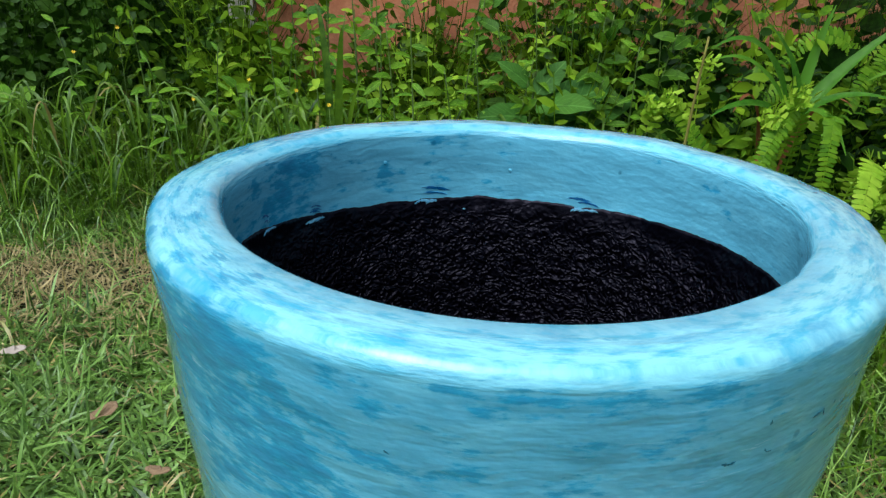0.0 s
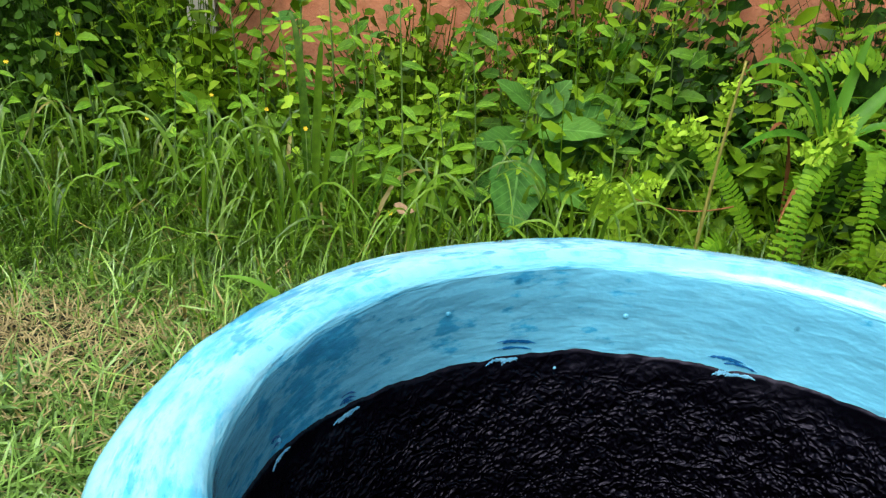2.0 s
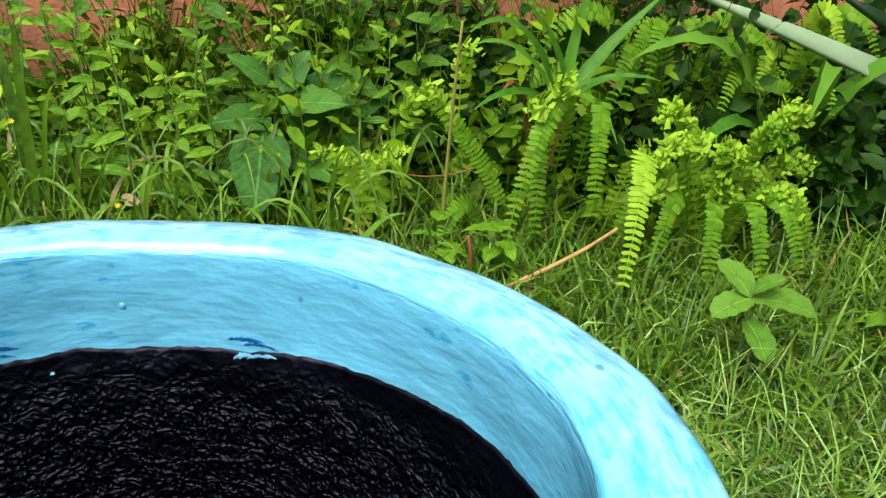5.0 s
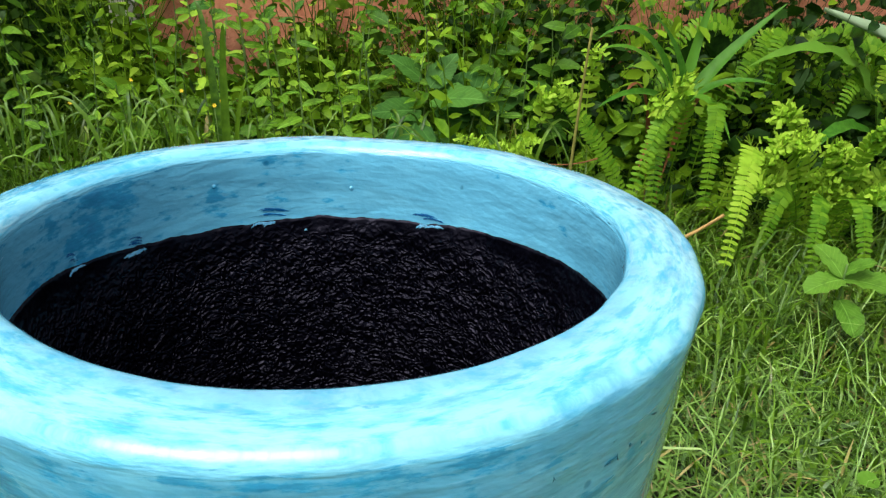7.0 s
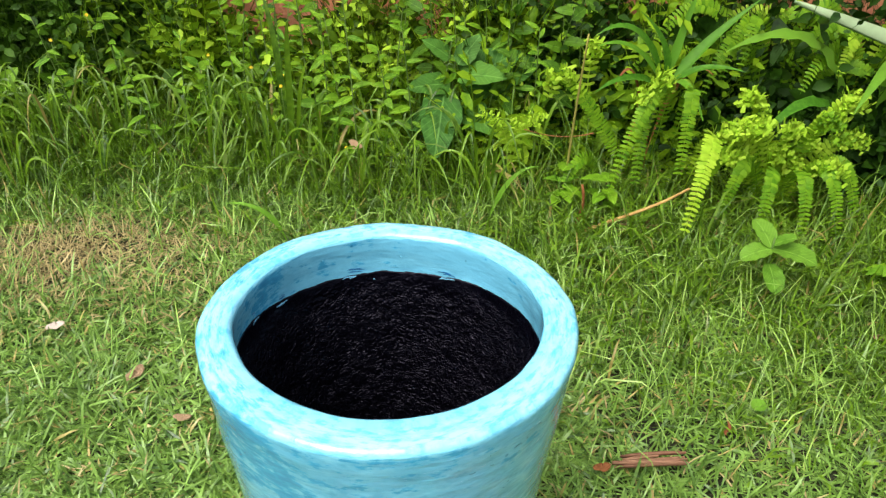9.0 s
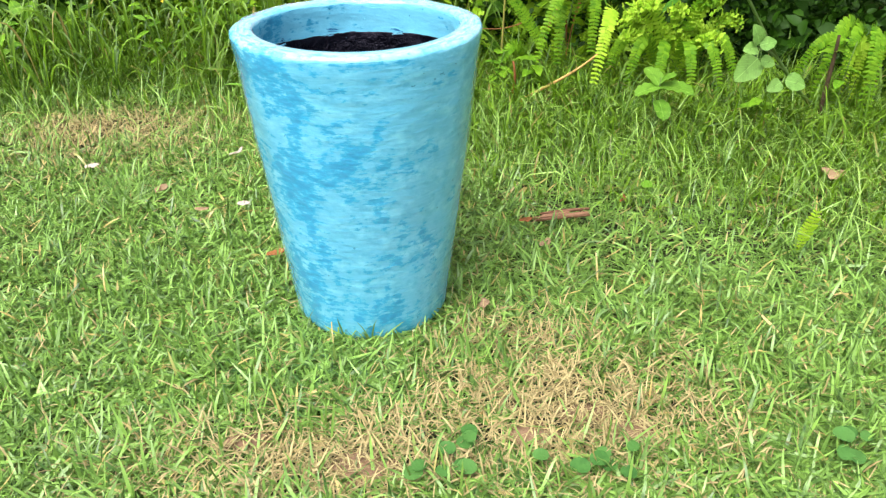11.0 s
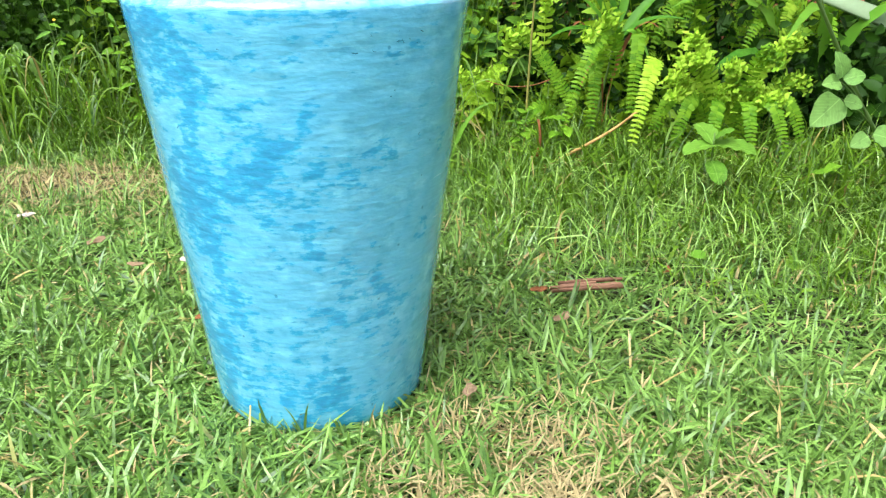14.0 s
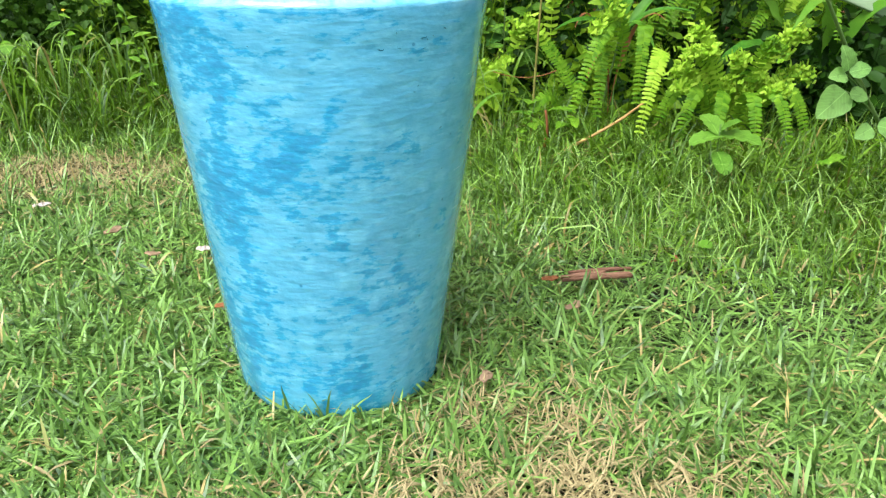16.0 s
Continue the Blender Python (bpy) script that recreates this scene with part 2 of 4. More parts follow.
BUSH = leaf_material("undergrowth_leaf", (0.007, 0.032, 0.001), (0.125, 0.225, 0.004), 0.45, 0.18)
# undergrowth green darkened: the thicket's shade is in the leaf colour
THICKET_SHADED = leaf_material("thicket_leaf_shaded", (0.005, 0.023, 0.002), (0.058, 0.140, 0.006), 0.5, 0.15)
# near-black copy of the undergrowth leaf, painting the shaded gaps behind the ferns
SHADE = leaf_material("shade_toned_leaf", (0.003, 0.015, 0.001), (0.030, 0.090, 0.004), 0.5, 0.12)
WEED = leaf_material("weed_leaf", (0.050, 0.15, 0.005), (0.25, 0.41, 0.012), 0.45, 0.25)
DOCK = leaf_material("dark_broad_leaf", (0.030, 0.11, 0.014), (0.085, 0.21, 0.025), 0.5, 0.15, veins=True)
WEED_VEINED = leaf_material("veined_weed_leaf", (0.05, 0.16, 0.007), (0.18, 0.35, 0.014), 0.45, 0.25, veins=True)
DARK_VEINED = leaf_material("veined_dark_leaf", (0.022, 0.08, 0.004), (0.095, 0.21, 0.008), 0.45, 0.18, veins=True)
PALE_VEINED = leaf_material("veined_pale_leaf", (0.08, 0.20, 0.014), (0.14, 0.29, 0.026), 0.45, 0.22, veins=True)
FERN = leaf_material("fern_green", (0.06, 0.19, 0.007), (0.22, 0.40, 0.016), 0.42, 0.3)
LIME = leaf_material("fern_lime", (0.23, 0.44, 0.014), (0.44, 0.62, 0.05), 0.45, 0.33)
STRAP = leaf_material("strap_leaf", (0.040, 0.15, 0.010), (0.12, 0.29, 0.020), 0.35, 0.25)
PALE = leaf_material("pale_leaf", (0.075, 0.21, 0.013), (0.15, 0.31, 0.025), 0.5, 0.25)
AGAVE = leaf_material("agave_grey_green", (0.22, 0.32, 0.17), (0.30, 0.40, 0.22), 0.45, 0.05)
AGAVE_DARK = leaf_material("agave_dark_green", (0.010, 0.028, 0.008), (0.025, 0.055, 0.016), 0.4, 0.05)
STEM = dry_material("green_stem", (0.08, 0.16, 0.03), (0.16, 0.24, 0.06), 0.6)
BROWN = dry_material("dry_stem", (0.13, 0.10, 0.035), (0.27, 0.21, 0.085), 0.8)
RUST = dry_material("rust_dead_leaf", (0.12, 0.035, 0.012), (0.36, 0.15, 0.05), 0.7)
TAN = dry_material("tan_dead_leaf", (0.19, 0.12, 0.06), (0.38, 0.26, 0.15), 0.8, 90.0)
CLOVER = leaf_material("clover_leaf", (0.04, 0.13, 0.025), (0.09, 0.21, 0.045), 0.45, 0.2)
SHRUB = leaf_material("shrub_leaf", (0.13, 0.28, 0.05), (0.21, 0.38, 0.08), 0.5, 0.25, veins=True, sheen=0.3)
BARK = dry_material("reddish_bark", (0.13, 0.05, 0.03), (0.42, 0.24, 0.14), 0.85, 70.0)
WHITE = dry_material("bleached_leaf", (0.40, 0.33, 0.26), (0.60, 0.52, 0.44), 0.7)
TWIG = dry_material("orange_tan_twig", (0.38, 0.21, 0.06), (0.58, 0.37, 0.13), 0.7)
OLIVE = dry_material("olive_dry_stem", (0.17, 0.16, 0.03), (0.32, 0.29, 0.07), 0.75)
EARTH = dry_material("bare_red_earth", (0.13, 0.08, 0.045), (0.27, 0.17, 0.10), 0.95, 60.0)
YELLOW = dry_material("yellow_petal", (0.75, 0.48, 0.01), (0.85, 0.62, 0.03), 0.6)


# ---- mesh helpers ----
class Geo:
    """Gathers vertices and faces of one mesh."""

    def __init__(self):
        self.v, self.f = [], []

    def add(self, verts, faces):
        k = len(self.v)
        self.v.extend(verts)
        self.f.extend([tuple(i + k for i in f) for f in faces])
        return self

    def mesh(self, name, material, smooth=True):
        me = bpy.data.meshes.new(name)
        me.from_pydata([tuple(p) for p in self.v], [], self.f)
        me.materials.append(material)
        if smooth:
            me.polygons.foreach_set("use_smooth", [True] * len(me.polygons))
        me.update()
        return me


def part(name, geo, material, parent, label=""):
    me = geo if isinstance(geo, bpy.types.Mesh) else geo.mesh(name, material)
    ob = new(name, me)
    ob.parent = parent
    return tagged(ob, label)


def thing(name, label, category, group="", at=(0, 0, 0)):
    ob = new(name)
    ob.location = at
    ob.empty_display_size = 0.05
    return tagged(ob, label, category, group)


def bez(points, n):
    """n+1 points of a smooth curve led by the given points (Bezier)."""
    pts, out = [Vector(p) for p in points], []
    for k in range(n + 1):
        q, t = list(pts), k / n
        while len(q) > 1:
            q = [a.lerp(b, t) for a, b in zip(q, q[1:])]
        out.append(q[0])
    return out


def tube(geo, pts, r0, r1, sides=6):
    """A tapering stem along points."""
    verts, faces = [], []
    for i, p in enumerate(pts):
        d = (pts[min(i + 1, len(pts) - 1)] - pts[max(i - 1, 0)]).normalized()
        a = d.orthogonal().normalized()
        b = d.cross(a)
        r = r0 + (r1 - r0) * i / (len(pts) - 1)
        verts += [p + (a * math.cos(w) + b * math.sin(w)) * r for w in (2 * math.pi * k / sides for k in range(sides))]
    for i in range(len(pts) - 1):
        for k in range(sides):
            faces.append((i * sides + k, i * sides + (k + 1) % sides, (i + 1) * sides + (k + 1) % sides, (i + 1) * sides + k))
    faces.append(tuple(range(sides))[::-1])
    faces.append(tuple((len(pts) - 1) * sides + k for k in range(sides)))
    return geo.add(verts, faces)


def strip(geo, pts, widths, up=(0, 0, 1), fold=0.25, wave=0.0, twist=0.0):
    """A leaf blade along points: three lines of vertices, folded along its midrib."""
    verts, faces, up = [], [], Vector(up)
    n = len(pts)
    for i, p in enumerate(pts):
        d = (pts[min(i + 1, n - 1)] - pts[max(i - 1, 0)]).normalized()
        side = d.cross(up)
        side = side.normalized() if side.length > 1e-4 else Vector((1, 0, 0))
        nor = side.cross(d)
        if twist:
            q = Matrix.Rotation(twist * i / n, 3, d)
            side, nor = q @ side, q @ nor
        w = widths[i] * 0.5
        wv = wave * w * math.sin(i * 2.1)
        verts += [p - side * w + nor * (w * fold + wv), p, p + side * w + nor * (w * fold - wv)]
    for i in range(n - 1):
        a, b = i * 3, i * 3 + 3
        faces += [(a, a + 1, b + 1, b), (a + 1, a + 2, b + 2, b + 1)]
    return geo.add(verts, faces)


SHAPES = {
    "lance": lambda s: math.sin(math.pi * s ** 0.75) ** 0.9,
    "ovate": lambda s: math.sin(math.pi * s ** 0.66) ** 0.72,
    "round": lambda s: math.sqrt(max(0.0, 1 - (2 * s - 1) ** 2)),
    "heart": lambda s: min(1.0, (s * 6) ** 0.5) * (1 - s) ** 0.6 * 1.06,
}


def leaf_mesh(name, shape, ratio, material, bend=0.25, fold=0.2, n=12, wave=0.06, toothed=0.0):
    """A leaf one metre long along +y, to be scaled; stalk at the origin."""
    g = Geo()
    pts = [Vector((0, math.sin(bend * 2 * s) / (bend * 2) if bend else s, -bend * s * s)) for s in (i / n for i in range(n + 1))]
    ws = [max(0.004, ratio * SHAPES[shape](min(1, max(0, i / n))) * (1 + toothed * (-1) ** i)) for i in range(n + 1)]
    strip(g, pts, ws, fold=fold, wave=wave)
    return g.mesh(name, material)


def aim(base, tip, up=(0, 0, 1)):
    """Matrix that lays a unit leaf from base to tip."""
    base, tip, up = Vector(base), Vector(tip), Vector(up)
    y = tip - base
    size = y.length
    y.normalize()
    x = y.cross(up)
    x = x.normalized() if x.length > 1e-4 else Vector((1, 0, 0))
    z = x.cross(y)
    m = Matrix((x, y, z)).transposed().to_4x4()
    return Matrix.Translation(base) @ m @ Matrix.Scale(size, 4)


def hung(name, me, m, parent, label=""):
    ob = part(name, me, None, parent, label)
    ob.matrix_basis = m
    return ob


def fast_mesh(name, verts, quads, tris, material):
    """A large mesh from arrays."""
    me = bpy.data.meshes.new(name)
    me.vertices.add(len(verts))
    me.vertices.foreach_set("co", verts.astype(np.float32).ravel())
    loops = np.concatenate([quads.ravel(), tris.ravel()])
    starts = np.concatenate([np.arange(len(quads)) * 4, len(quads) * 4 + np.arange(len(tris)) * 3])
    me.loops.add(len(loops))
    me.loops.foreach_set("vertex_index", loops.astype(np.int32))
    me.polygons.add(len(starts))
    me.polygons.foreach_set("loop_start", starts.astype(np.int32))
    me.polygons.foreach_set("use_smooth", np.ones(len(starts), bool))
    me.materials.append(material)
    me.update(calc_edges=True)
    me.validate()
    return me


def blades(name, x, y, length, width, tilt, droop, material, z=0.0, seed=3):
    """Grass: one bent, tapering blade at each place."""
    r = np.random.default_rng(seed)
    n = len(x)
    az = r.uniform(0, 2 * np.pi, n)
    out = np.stack([np.cos(az), np.sin(az), np.zeros(n)], 1)
    side = np.stack([-np.sin(az), np.cos(az), r.normal(0, 0.35, n)], 1)
    root = np.stack([x, y, np.zeros(n) + z], 1)
    verts = np.empty((n, 7, 3))
    ang, p = tilt.copy(), root.copy()
    steps, wid = (0.0, 0.36, 0.36, 0.28), (0.75, 1.0, 0.75)
    for k in range(4):
        if k:
            p = p + (out * np.sin(ang)[:, None] + np.array([0, 0, 1.0]) * np.cos(ang)[:, None]) * (length * steps[k])[:, None]
            p[:, 2] = np.maximum(p[:, 2], 0.004 + z)
            ang = ang + droop * (0.6 + 0.5 * k)
        if k < 3:
            half = side * (width * wid[k] * 0.5)[:, None]
            verts[:, 2 * k], verts[:, 2 * k + 1] = p - half, p + half
        else:
            verts[:, 6] = p
    b = np.arange(n)[:, None] * 7
    quads = np.concatenate([b + [0, 1, 3, 2], b + [2, 3, 5, 4]])
    return fast_mesh(name, verts.reshape(-1, 3), quads, b + [4, 5, 6], material)


# ---- ground, wall ----
def bed_edge(x):
    """How far back the lawn reaches before the planted strip."""
    return np.interp(x, [-2.0, -0.4, 0.3, 0.7, 1.0, 1.5, 2.2], [1.5, 1.5, 1.3, 1.15, 0.98, 0.75, 0.55])


def build_ground():
    g = Geo()
    xs = [-400, -40, -6] + [-3 + 0.12 * i for i in range(51)] + [6, 40, 400]
    ys = [-400, -40, -6] + [-3 + 0.12 * i for i in range(51)] + [6, 40, 400]
    verts = []
    for yy in ys:
        for xx in xs:
            near = abs(xx) < 3.01 and abs(yy) < 3.2
            lift = 0.012 * noise.noise((xx * 2.1, yy * 2.1, 0.3)) if near and math.hypot(xx, yy) > 0.35 else 0.0
            verts.append((xx, yy, min(lift, 0.006) - 0.004))
    w = len(xs)
    g.add(verts, [(j * w + i, j * w + i + 1, (j + 1) * w + i + 1, (j + 1) * w + i) for j in range(len(ys) - 1) for i in range(w - 1)])
    tagged(new("ground", g.mesh("ground", SOIL)), "brown lawn soil under short green grass", "ground", kind="structure")


def box(geo, lo, hi):
    (a, b, c), (d, e, f) = lo, hi
    v = [(a, b, c), (d, b, c), (d, e, c), (a, e, c), (a, b, f), (d, b, f), (d, e, f), (a, e, f)]
    return geo.add(v, [(0, 3, 2, 1), (4, 5, 6, 7), (0, 1, 5, 4), (1, 2, 6, 5), (2, 3, 7, 6), (3, 0, 4, 7)])


def build_wall():
    g = Geo()
    box(g, (-0.66, 2.10, -0.05), (4.0, 2.26, 1.9))
    tagged(new("wall_back", g.mesh("wall_back", PLASTER, False)), "rough terracotta-orange plastered garden wall behind the plants", "wall", kind="structure")
    g = Geo()
    box(g, (-0.74, 2.07, -0.05), (-0.664, 2.27, 1.9))
    tagged(new("wall_post", g.mesh("wall_post", dry_material("grey_cement", (0.34, 0.31, 0.26), (0.48, 0.45, 0.38), 0.9), False)), "weathered grey cement post at the wall's end", "wall post", kind="structure")


# ---- the planter ----
def sag(s, z):
    """The pot is slightly lower on the wall side."""
    return 0.0032 * max(0.0, s) * (z / HIGH) ** 4


def lathe(profile, sides, wobble, seed):
    g, n = Geo(), len(profile)
    verts = []
    for k in range(sides):
        w = 2 * math.pi * k / sides
        c, s = math.cos(w), math.sin(w)
        for r, z in profile:
            d = wobble * noise.noise((c * 2.2, s * 2.2, z * 7 + seed)) + 0.35 * wobble * noise.noise((c * 7, s * 7, z * 22 + seed))
            # the lip is thicker on the open-lawn side
            if r < R_IN + 0.02:
                d -= 0.015 * max(0.0, -s) ** 1.5 * min(1.0, max(0.0, (z - HIGH + 0.055) / 0.035))
            verts.append(((r + d) * c, (r + d) * s, z + 0.4 * d - sag(s, z)))
    g.add(verts, [(k * n + i, ((k + 1) % sides) * n + i, ((k + 1) % sides) * n + i + 1, k * n + i + 1) for k in range(sides) for i in range(n - 1)])
    return g


def swell(w, z, r):
    """The pot's uneven surface at an angle: the point that radius r and height z come to."""
    c, s = math.cos(w), math.sin(w)
    d = 0.0032 * noise.noise((c * 2.2, s * 2.2, z * 7 + 4.0)) + 0.35 * 0.0032 * noise.noise((c * 7, s * 7, z * 22 + 4.0))
    return Vector(((r + d) * c, (r + d) * s, z + 0.4 * d - sag(s, z)))


def outer(z):
    q = (z - 0.014) / (HIGH - 0.034)
    return R_BASE + (R_TOP - 0.0025 - R_BASE) * q + 0.002 * math.sin(math.pi * q)


def mark(pot, name, pts, width, radius, material, label, seed=0):
    """A thin daub lying on the pot's skin along (degrees, height) points."""
    r, g, n = random.Random(seed), Geo(), 14
    line = bez([(a, z, 0) for a, z in pts], n)
    verts = []
    for i, p in enumerate(line):
        h = 0.5 * width * math.sin(math.pi * (0.04 + 0.92 * i / n)) ** 0.6 * r.uniform(0.3, 1.5)
        for k in (-1, 0, 1):
            z = p.y + k * h
            verts.append(swell(radians(p.x), z, radius(z) + (0.0004 if k == 0 else 0.0001) * (1 if radius is outer else -1)))
    g.add(verts, [(3 * i + k, 3 * i + 3 + k, 3 * i + 4 + k, 3 * i + 1 + k) for i in range(n) for k in (0, 1)])
    part(name, g, material, pot, label)


def inner(z):
    """Inside radius: the lip overhangs a little."""
    q = min(1.0, max(0.0, (HIGH - 0.009 - z) / 0.05))
    return R_IN + 0.0055 * q - 0.0006


def add_marks(pot):
    teal = dry_material("dark_teal_crack", (0.006, 0.10, 0.17), (0.015, 0.20, 0.30), 0.5, 90.0)
    for k in range(26):
        r = random.Random(500 + k)
        a, z = (r.uniform(-66, -38), r.uniform(0.53, 0.56)) if k < 9 else (r.uniform(-150, -30), r.uniform(0.5, 0.57)) if k < 17 else (r.uniform(-140, -35), r.uniform(0.1, 0.5))
        pts = [(a, z)]
        for q in range(3):
            a, z = a + r.uniform(-0.5, 1.0), z + r.uniform(-0.0025, 0.0025)
            pts.append((a, z))
        mark(pot, "paint_crack", pts, r.uniform(0.0008, 0.002), outer, teal, "fine dark crack in the paint", k)
    navy = dry_material("bare_deep_blue", (0.004, 0.07, 0.24), (0.010, 0.17, 0.42), 0.4, 120.0)
    splash = dry_material("pale_blue_splash", (0.10, 0.42, 0.70), (0.30, 0.68, 0.86), 0.3, 120.0)

    def coat(z):
        return inner(z) - 0.0016

    for k, (a, spread, z, drop) in enumerate(((107, 4, 0.529, 0.004), (65.5, 3.5, 0.529, 0.003), (142, 2, 0.528, 0.002), (158.7, 1.5, 0.535, 0.002))):
        r = random.Random(900 + k)
        for q in range(5):
            b = a + r.uniform(-spread, spread)
            mark(pot, "paint_splash", [(b - 1.6, z - drop * r.random()), (b, z + 0.001), (b + 1.4, z - 0.001 - drop * r.random())], r.uniform(0.0012, 0.0032), coat, splash, "pale blue paint dragged over the black coat", 40 + 7 * k + q)
        for q in range(3):
            b, h = a + r.uniform(-0.4, 1.0) * spread, z + r.uniform(0.005, 0.012)
            mark(pot, "paint_gap", [(b - spread, h - 0.002), (b, h + 0.002), (b + spread * 0.7, h)], r.uniform(0.001, 0.0022), inner, navy, "deep blue undercoat left bare", 80 + 7 * k + q)
    for k, (a, z) in enumerate(((51, 0.513), (98, 0.519), (84, 0.508), (71, 0.516), (120, 0.512), (39, 0.518))):
        mark(pot, "paint_speck", [(a - 0.35, z), (a, z + 0.0005), (a + 0.35, z)], 0.0022, coat, splash, "speck of blue paint on the black coat", 120 + k)
    for a, z in ((120.5, 0.5655), (86, 0.558), (158, 0.541)):
        g = Geo()
        c = swell(radians(a), z, inner(z))
        n = -Vector((math.cos(radians(a)), math.sin(radians(a)), 0))
        u, v, verts = Vector((n.y, -n.x, 0)), Vector((0, 0, 1)), []
        for ring, lift in ((0.0019, -0.0004), (0.0013, 0.0003), (0.0006, 0.0004)):
            verts += [c + (u * math.cos(t) + v * math.sin(t)) * ring + n * lift for t in (2 * math.pi * k / 10 for k in range(10))]
        g.add(verts, [(10 * i + k, 10 * i + (k + 1) % 10, 10 * i + 10 + (k + 1) % 10, 10 * i + 10 + k) for i in range(2) for k in range(10)] + [tuple(20 + k for k in range(10))])
        part("paint_bubble", g, PAINT, pot)


def build_planter():
    pot = thing("planter", "tall tapered round planter, brushed sky-blue paint, black inside, standing on grass", "planter")
    prof = [(0.02, 0.0), (R_BASE - 0.012, 0.0), (R_BASE - 0.003, 0.004), (R_BASE, 0.014)]
    for i in range(1, 26):
        s = i / 26
        prof.append((R_BASE + (R_TOP - 0.0025 - R_BASE) * s + 0.002 * math.sin(math.pi * s), 0.014 + (HIGH - 0.034) * s))
    rr = 0.010
    for i in range(7):
        a = math.pi / 2 * i / 6
        prof.append((R_TOP - rr + rr * math.cos(a), HIGH - rr - 0.002 + rr * math.sin(a)))
    prof += [(R_TOP - 0.017, HIGH), (R_IN + 0.013, HIGH)]
    for i in range(1, 6):
        a = math.pi / 2 * i / 5
        prof.append((R_IN + 0.011 - 0.011 * math.sin(a), HIGH - 0.009 + 0.009 * math.cos(a)))
    for i in range(1, 10):
        prof.append((inner(HIGH - 0.009 - 0.11 * i / 9) + 0.0006, HIGH - 0.009 - 0.11 * i / 9))
    prof += [(0.152, 0.06), (0.02, 0.055)]
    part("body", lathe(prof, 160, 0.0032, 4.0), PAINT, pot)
    # black coat inside, with an uneven upper edge
    g, sides = Geo(), 360
    levels, verts = 22, []
    for k in range(sides):
        w = 2 * math.pi * k / sides
        c, s = math.cos(w), math.sin(w)
        top = 0.532 + 0.003 * c * c - 0.001 * s + 0.0012 * noise.noise((c * 9, s * 9, 2.0)) + 0.0012 * noise.noise((c * 45, s * 45, 3.0))
        for at_deg, dip, wide in ((112, -0.002, 0.05), (66, -0.0015, 0.06), (125, -0.004, 0.25), (165, 0.004, 0.18)):
            off = (w - radians(at_deg) + math.pi) % (2 * math.pi) - math.pi
            top += dip * math.exp(-(off / wide) ** 2)
        for j in range(levels + 1):
            q = j / levels
            z = top - (0.0, 0.0012, 0.003, 0.006)[j] if j < 4 else top - 0.006 + (0.081 - top) * (j - 3) / (levels - 3)
            r = inner(top) - 0.0006 - 0.10 * (top - z)
            if j == 0:
                r = inner(top) + 0.0016
            verts.append(swell(w, z, r))
        verts += [(0.07 * c, 0.07 * s, 0.070)]
    n = levels + 2
    g.add(verts, [(k * n + i, ((k + 1) % sides) * n + i, ((k + 1) % sides) * n + i + 1, k * n + i + 1) for k in range(sides) for i in range(n - 1)])
    g.add([verts[k * n + n - 1] for k in range(sides)], [tuple(range(sides))[::-1]])
    part("lining", g, BLACK, pot, "rough glossy black bitumen coating inside")
    add_marks(pot)
    return pot


build_ground()
build_wall()
build_planter()


# ---- grass ----
PATCHES = [(-0.85, 1.07, 0.32, 0.20), (0.31, -0.41, 0.26, 0.15), (-0.05, -0.48, 0.30, 0.10), (0.30, -0.20, 0.16, 0.08)]


def dryness(x, y):
    d = np.zeros_like(x)
    for k, (a, b, sx, sy) in enumerate(PATCHES):
        d = np.maximum(d, (1.15, 0.95, 0.75, 0.55)[k] * np.exp(-((x - a) / sx) ** 2 - ((y - b) / sy) ** 2))
    rough = np.array([noise.noise((a * 11, b * 11, 5.0)) for a, b in zip(x, y)])
    return np.clip(d * (1 + 0.9 * rough), 0, 1)


EARTH_SPOTS = [(0.26, -0.46, 0.045, 0.03), (-0.03, -0.51, 0.07, 0.035), (-0.22, -0.43, 0.05, 0.022), (0.36, -0.42, 0.05, 0.025), (0.43, -0.47, 0.05, 0.03)]


def bare_earth(x, y, r):
    hit = np.zeros(len(x), bool)
    for a, b, sx, sy in EARTH_SPOTS:
        hit |= ((x - a) / sx) ** 2 + ((y - b) / sy) ** 2 < r.uniform(0.5, 1.5, len(x))
    return hit & (r.uniform(0, 1, len(x)) < 0.93)


def scatter(n, seed, back):
    """Random places on the lawn, thick round the planter, thin elsewhere."""
    r = np.random.default_rng(seed)
    y = r.uniform(-0.75, 1.9, n)
    left, right = -0.75 - 0.5 * (y + 0.6), 0.95 + 0.52 * (y + 0.6)
    x = left + (right - left) * r.uniform(0, 1, n)
    keep = (y < bed_edge(x) + back) & (np.hypot(x, y) > 0.155)
    return x[keep], y[keep], r


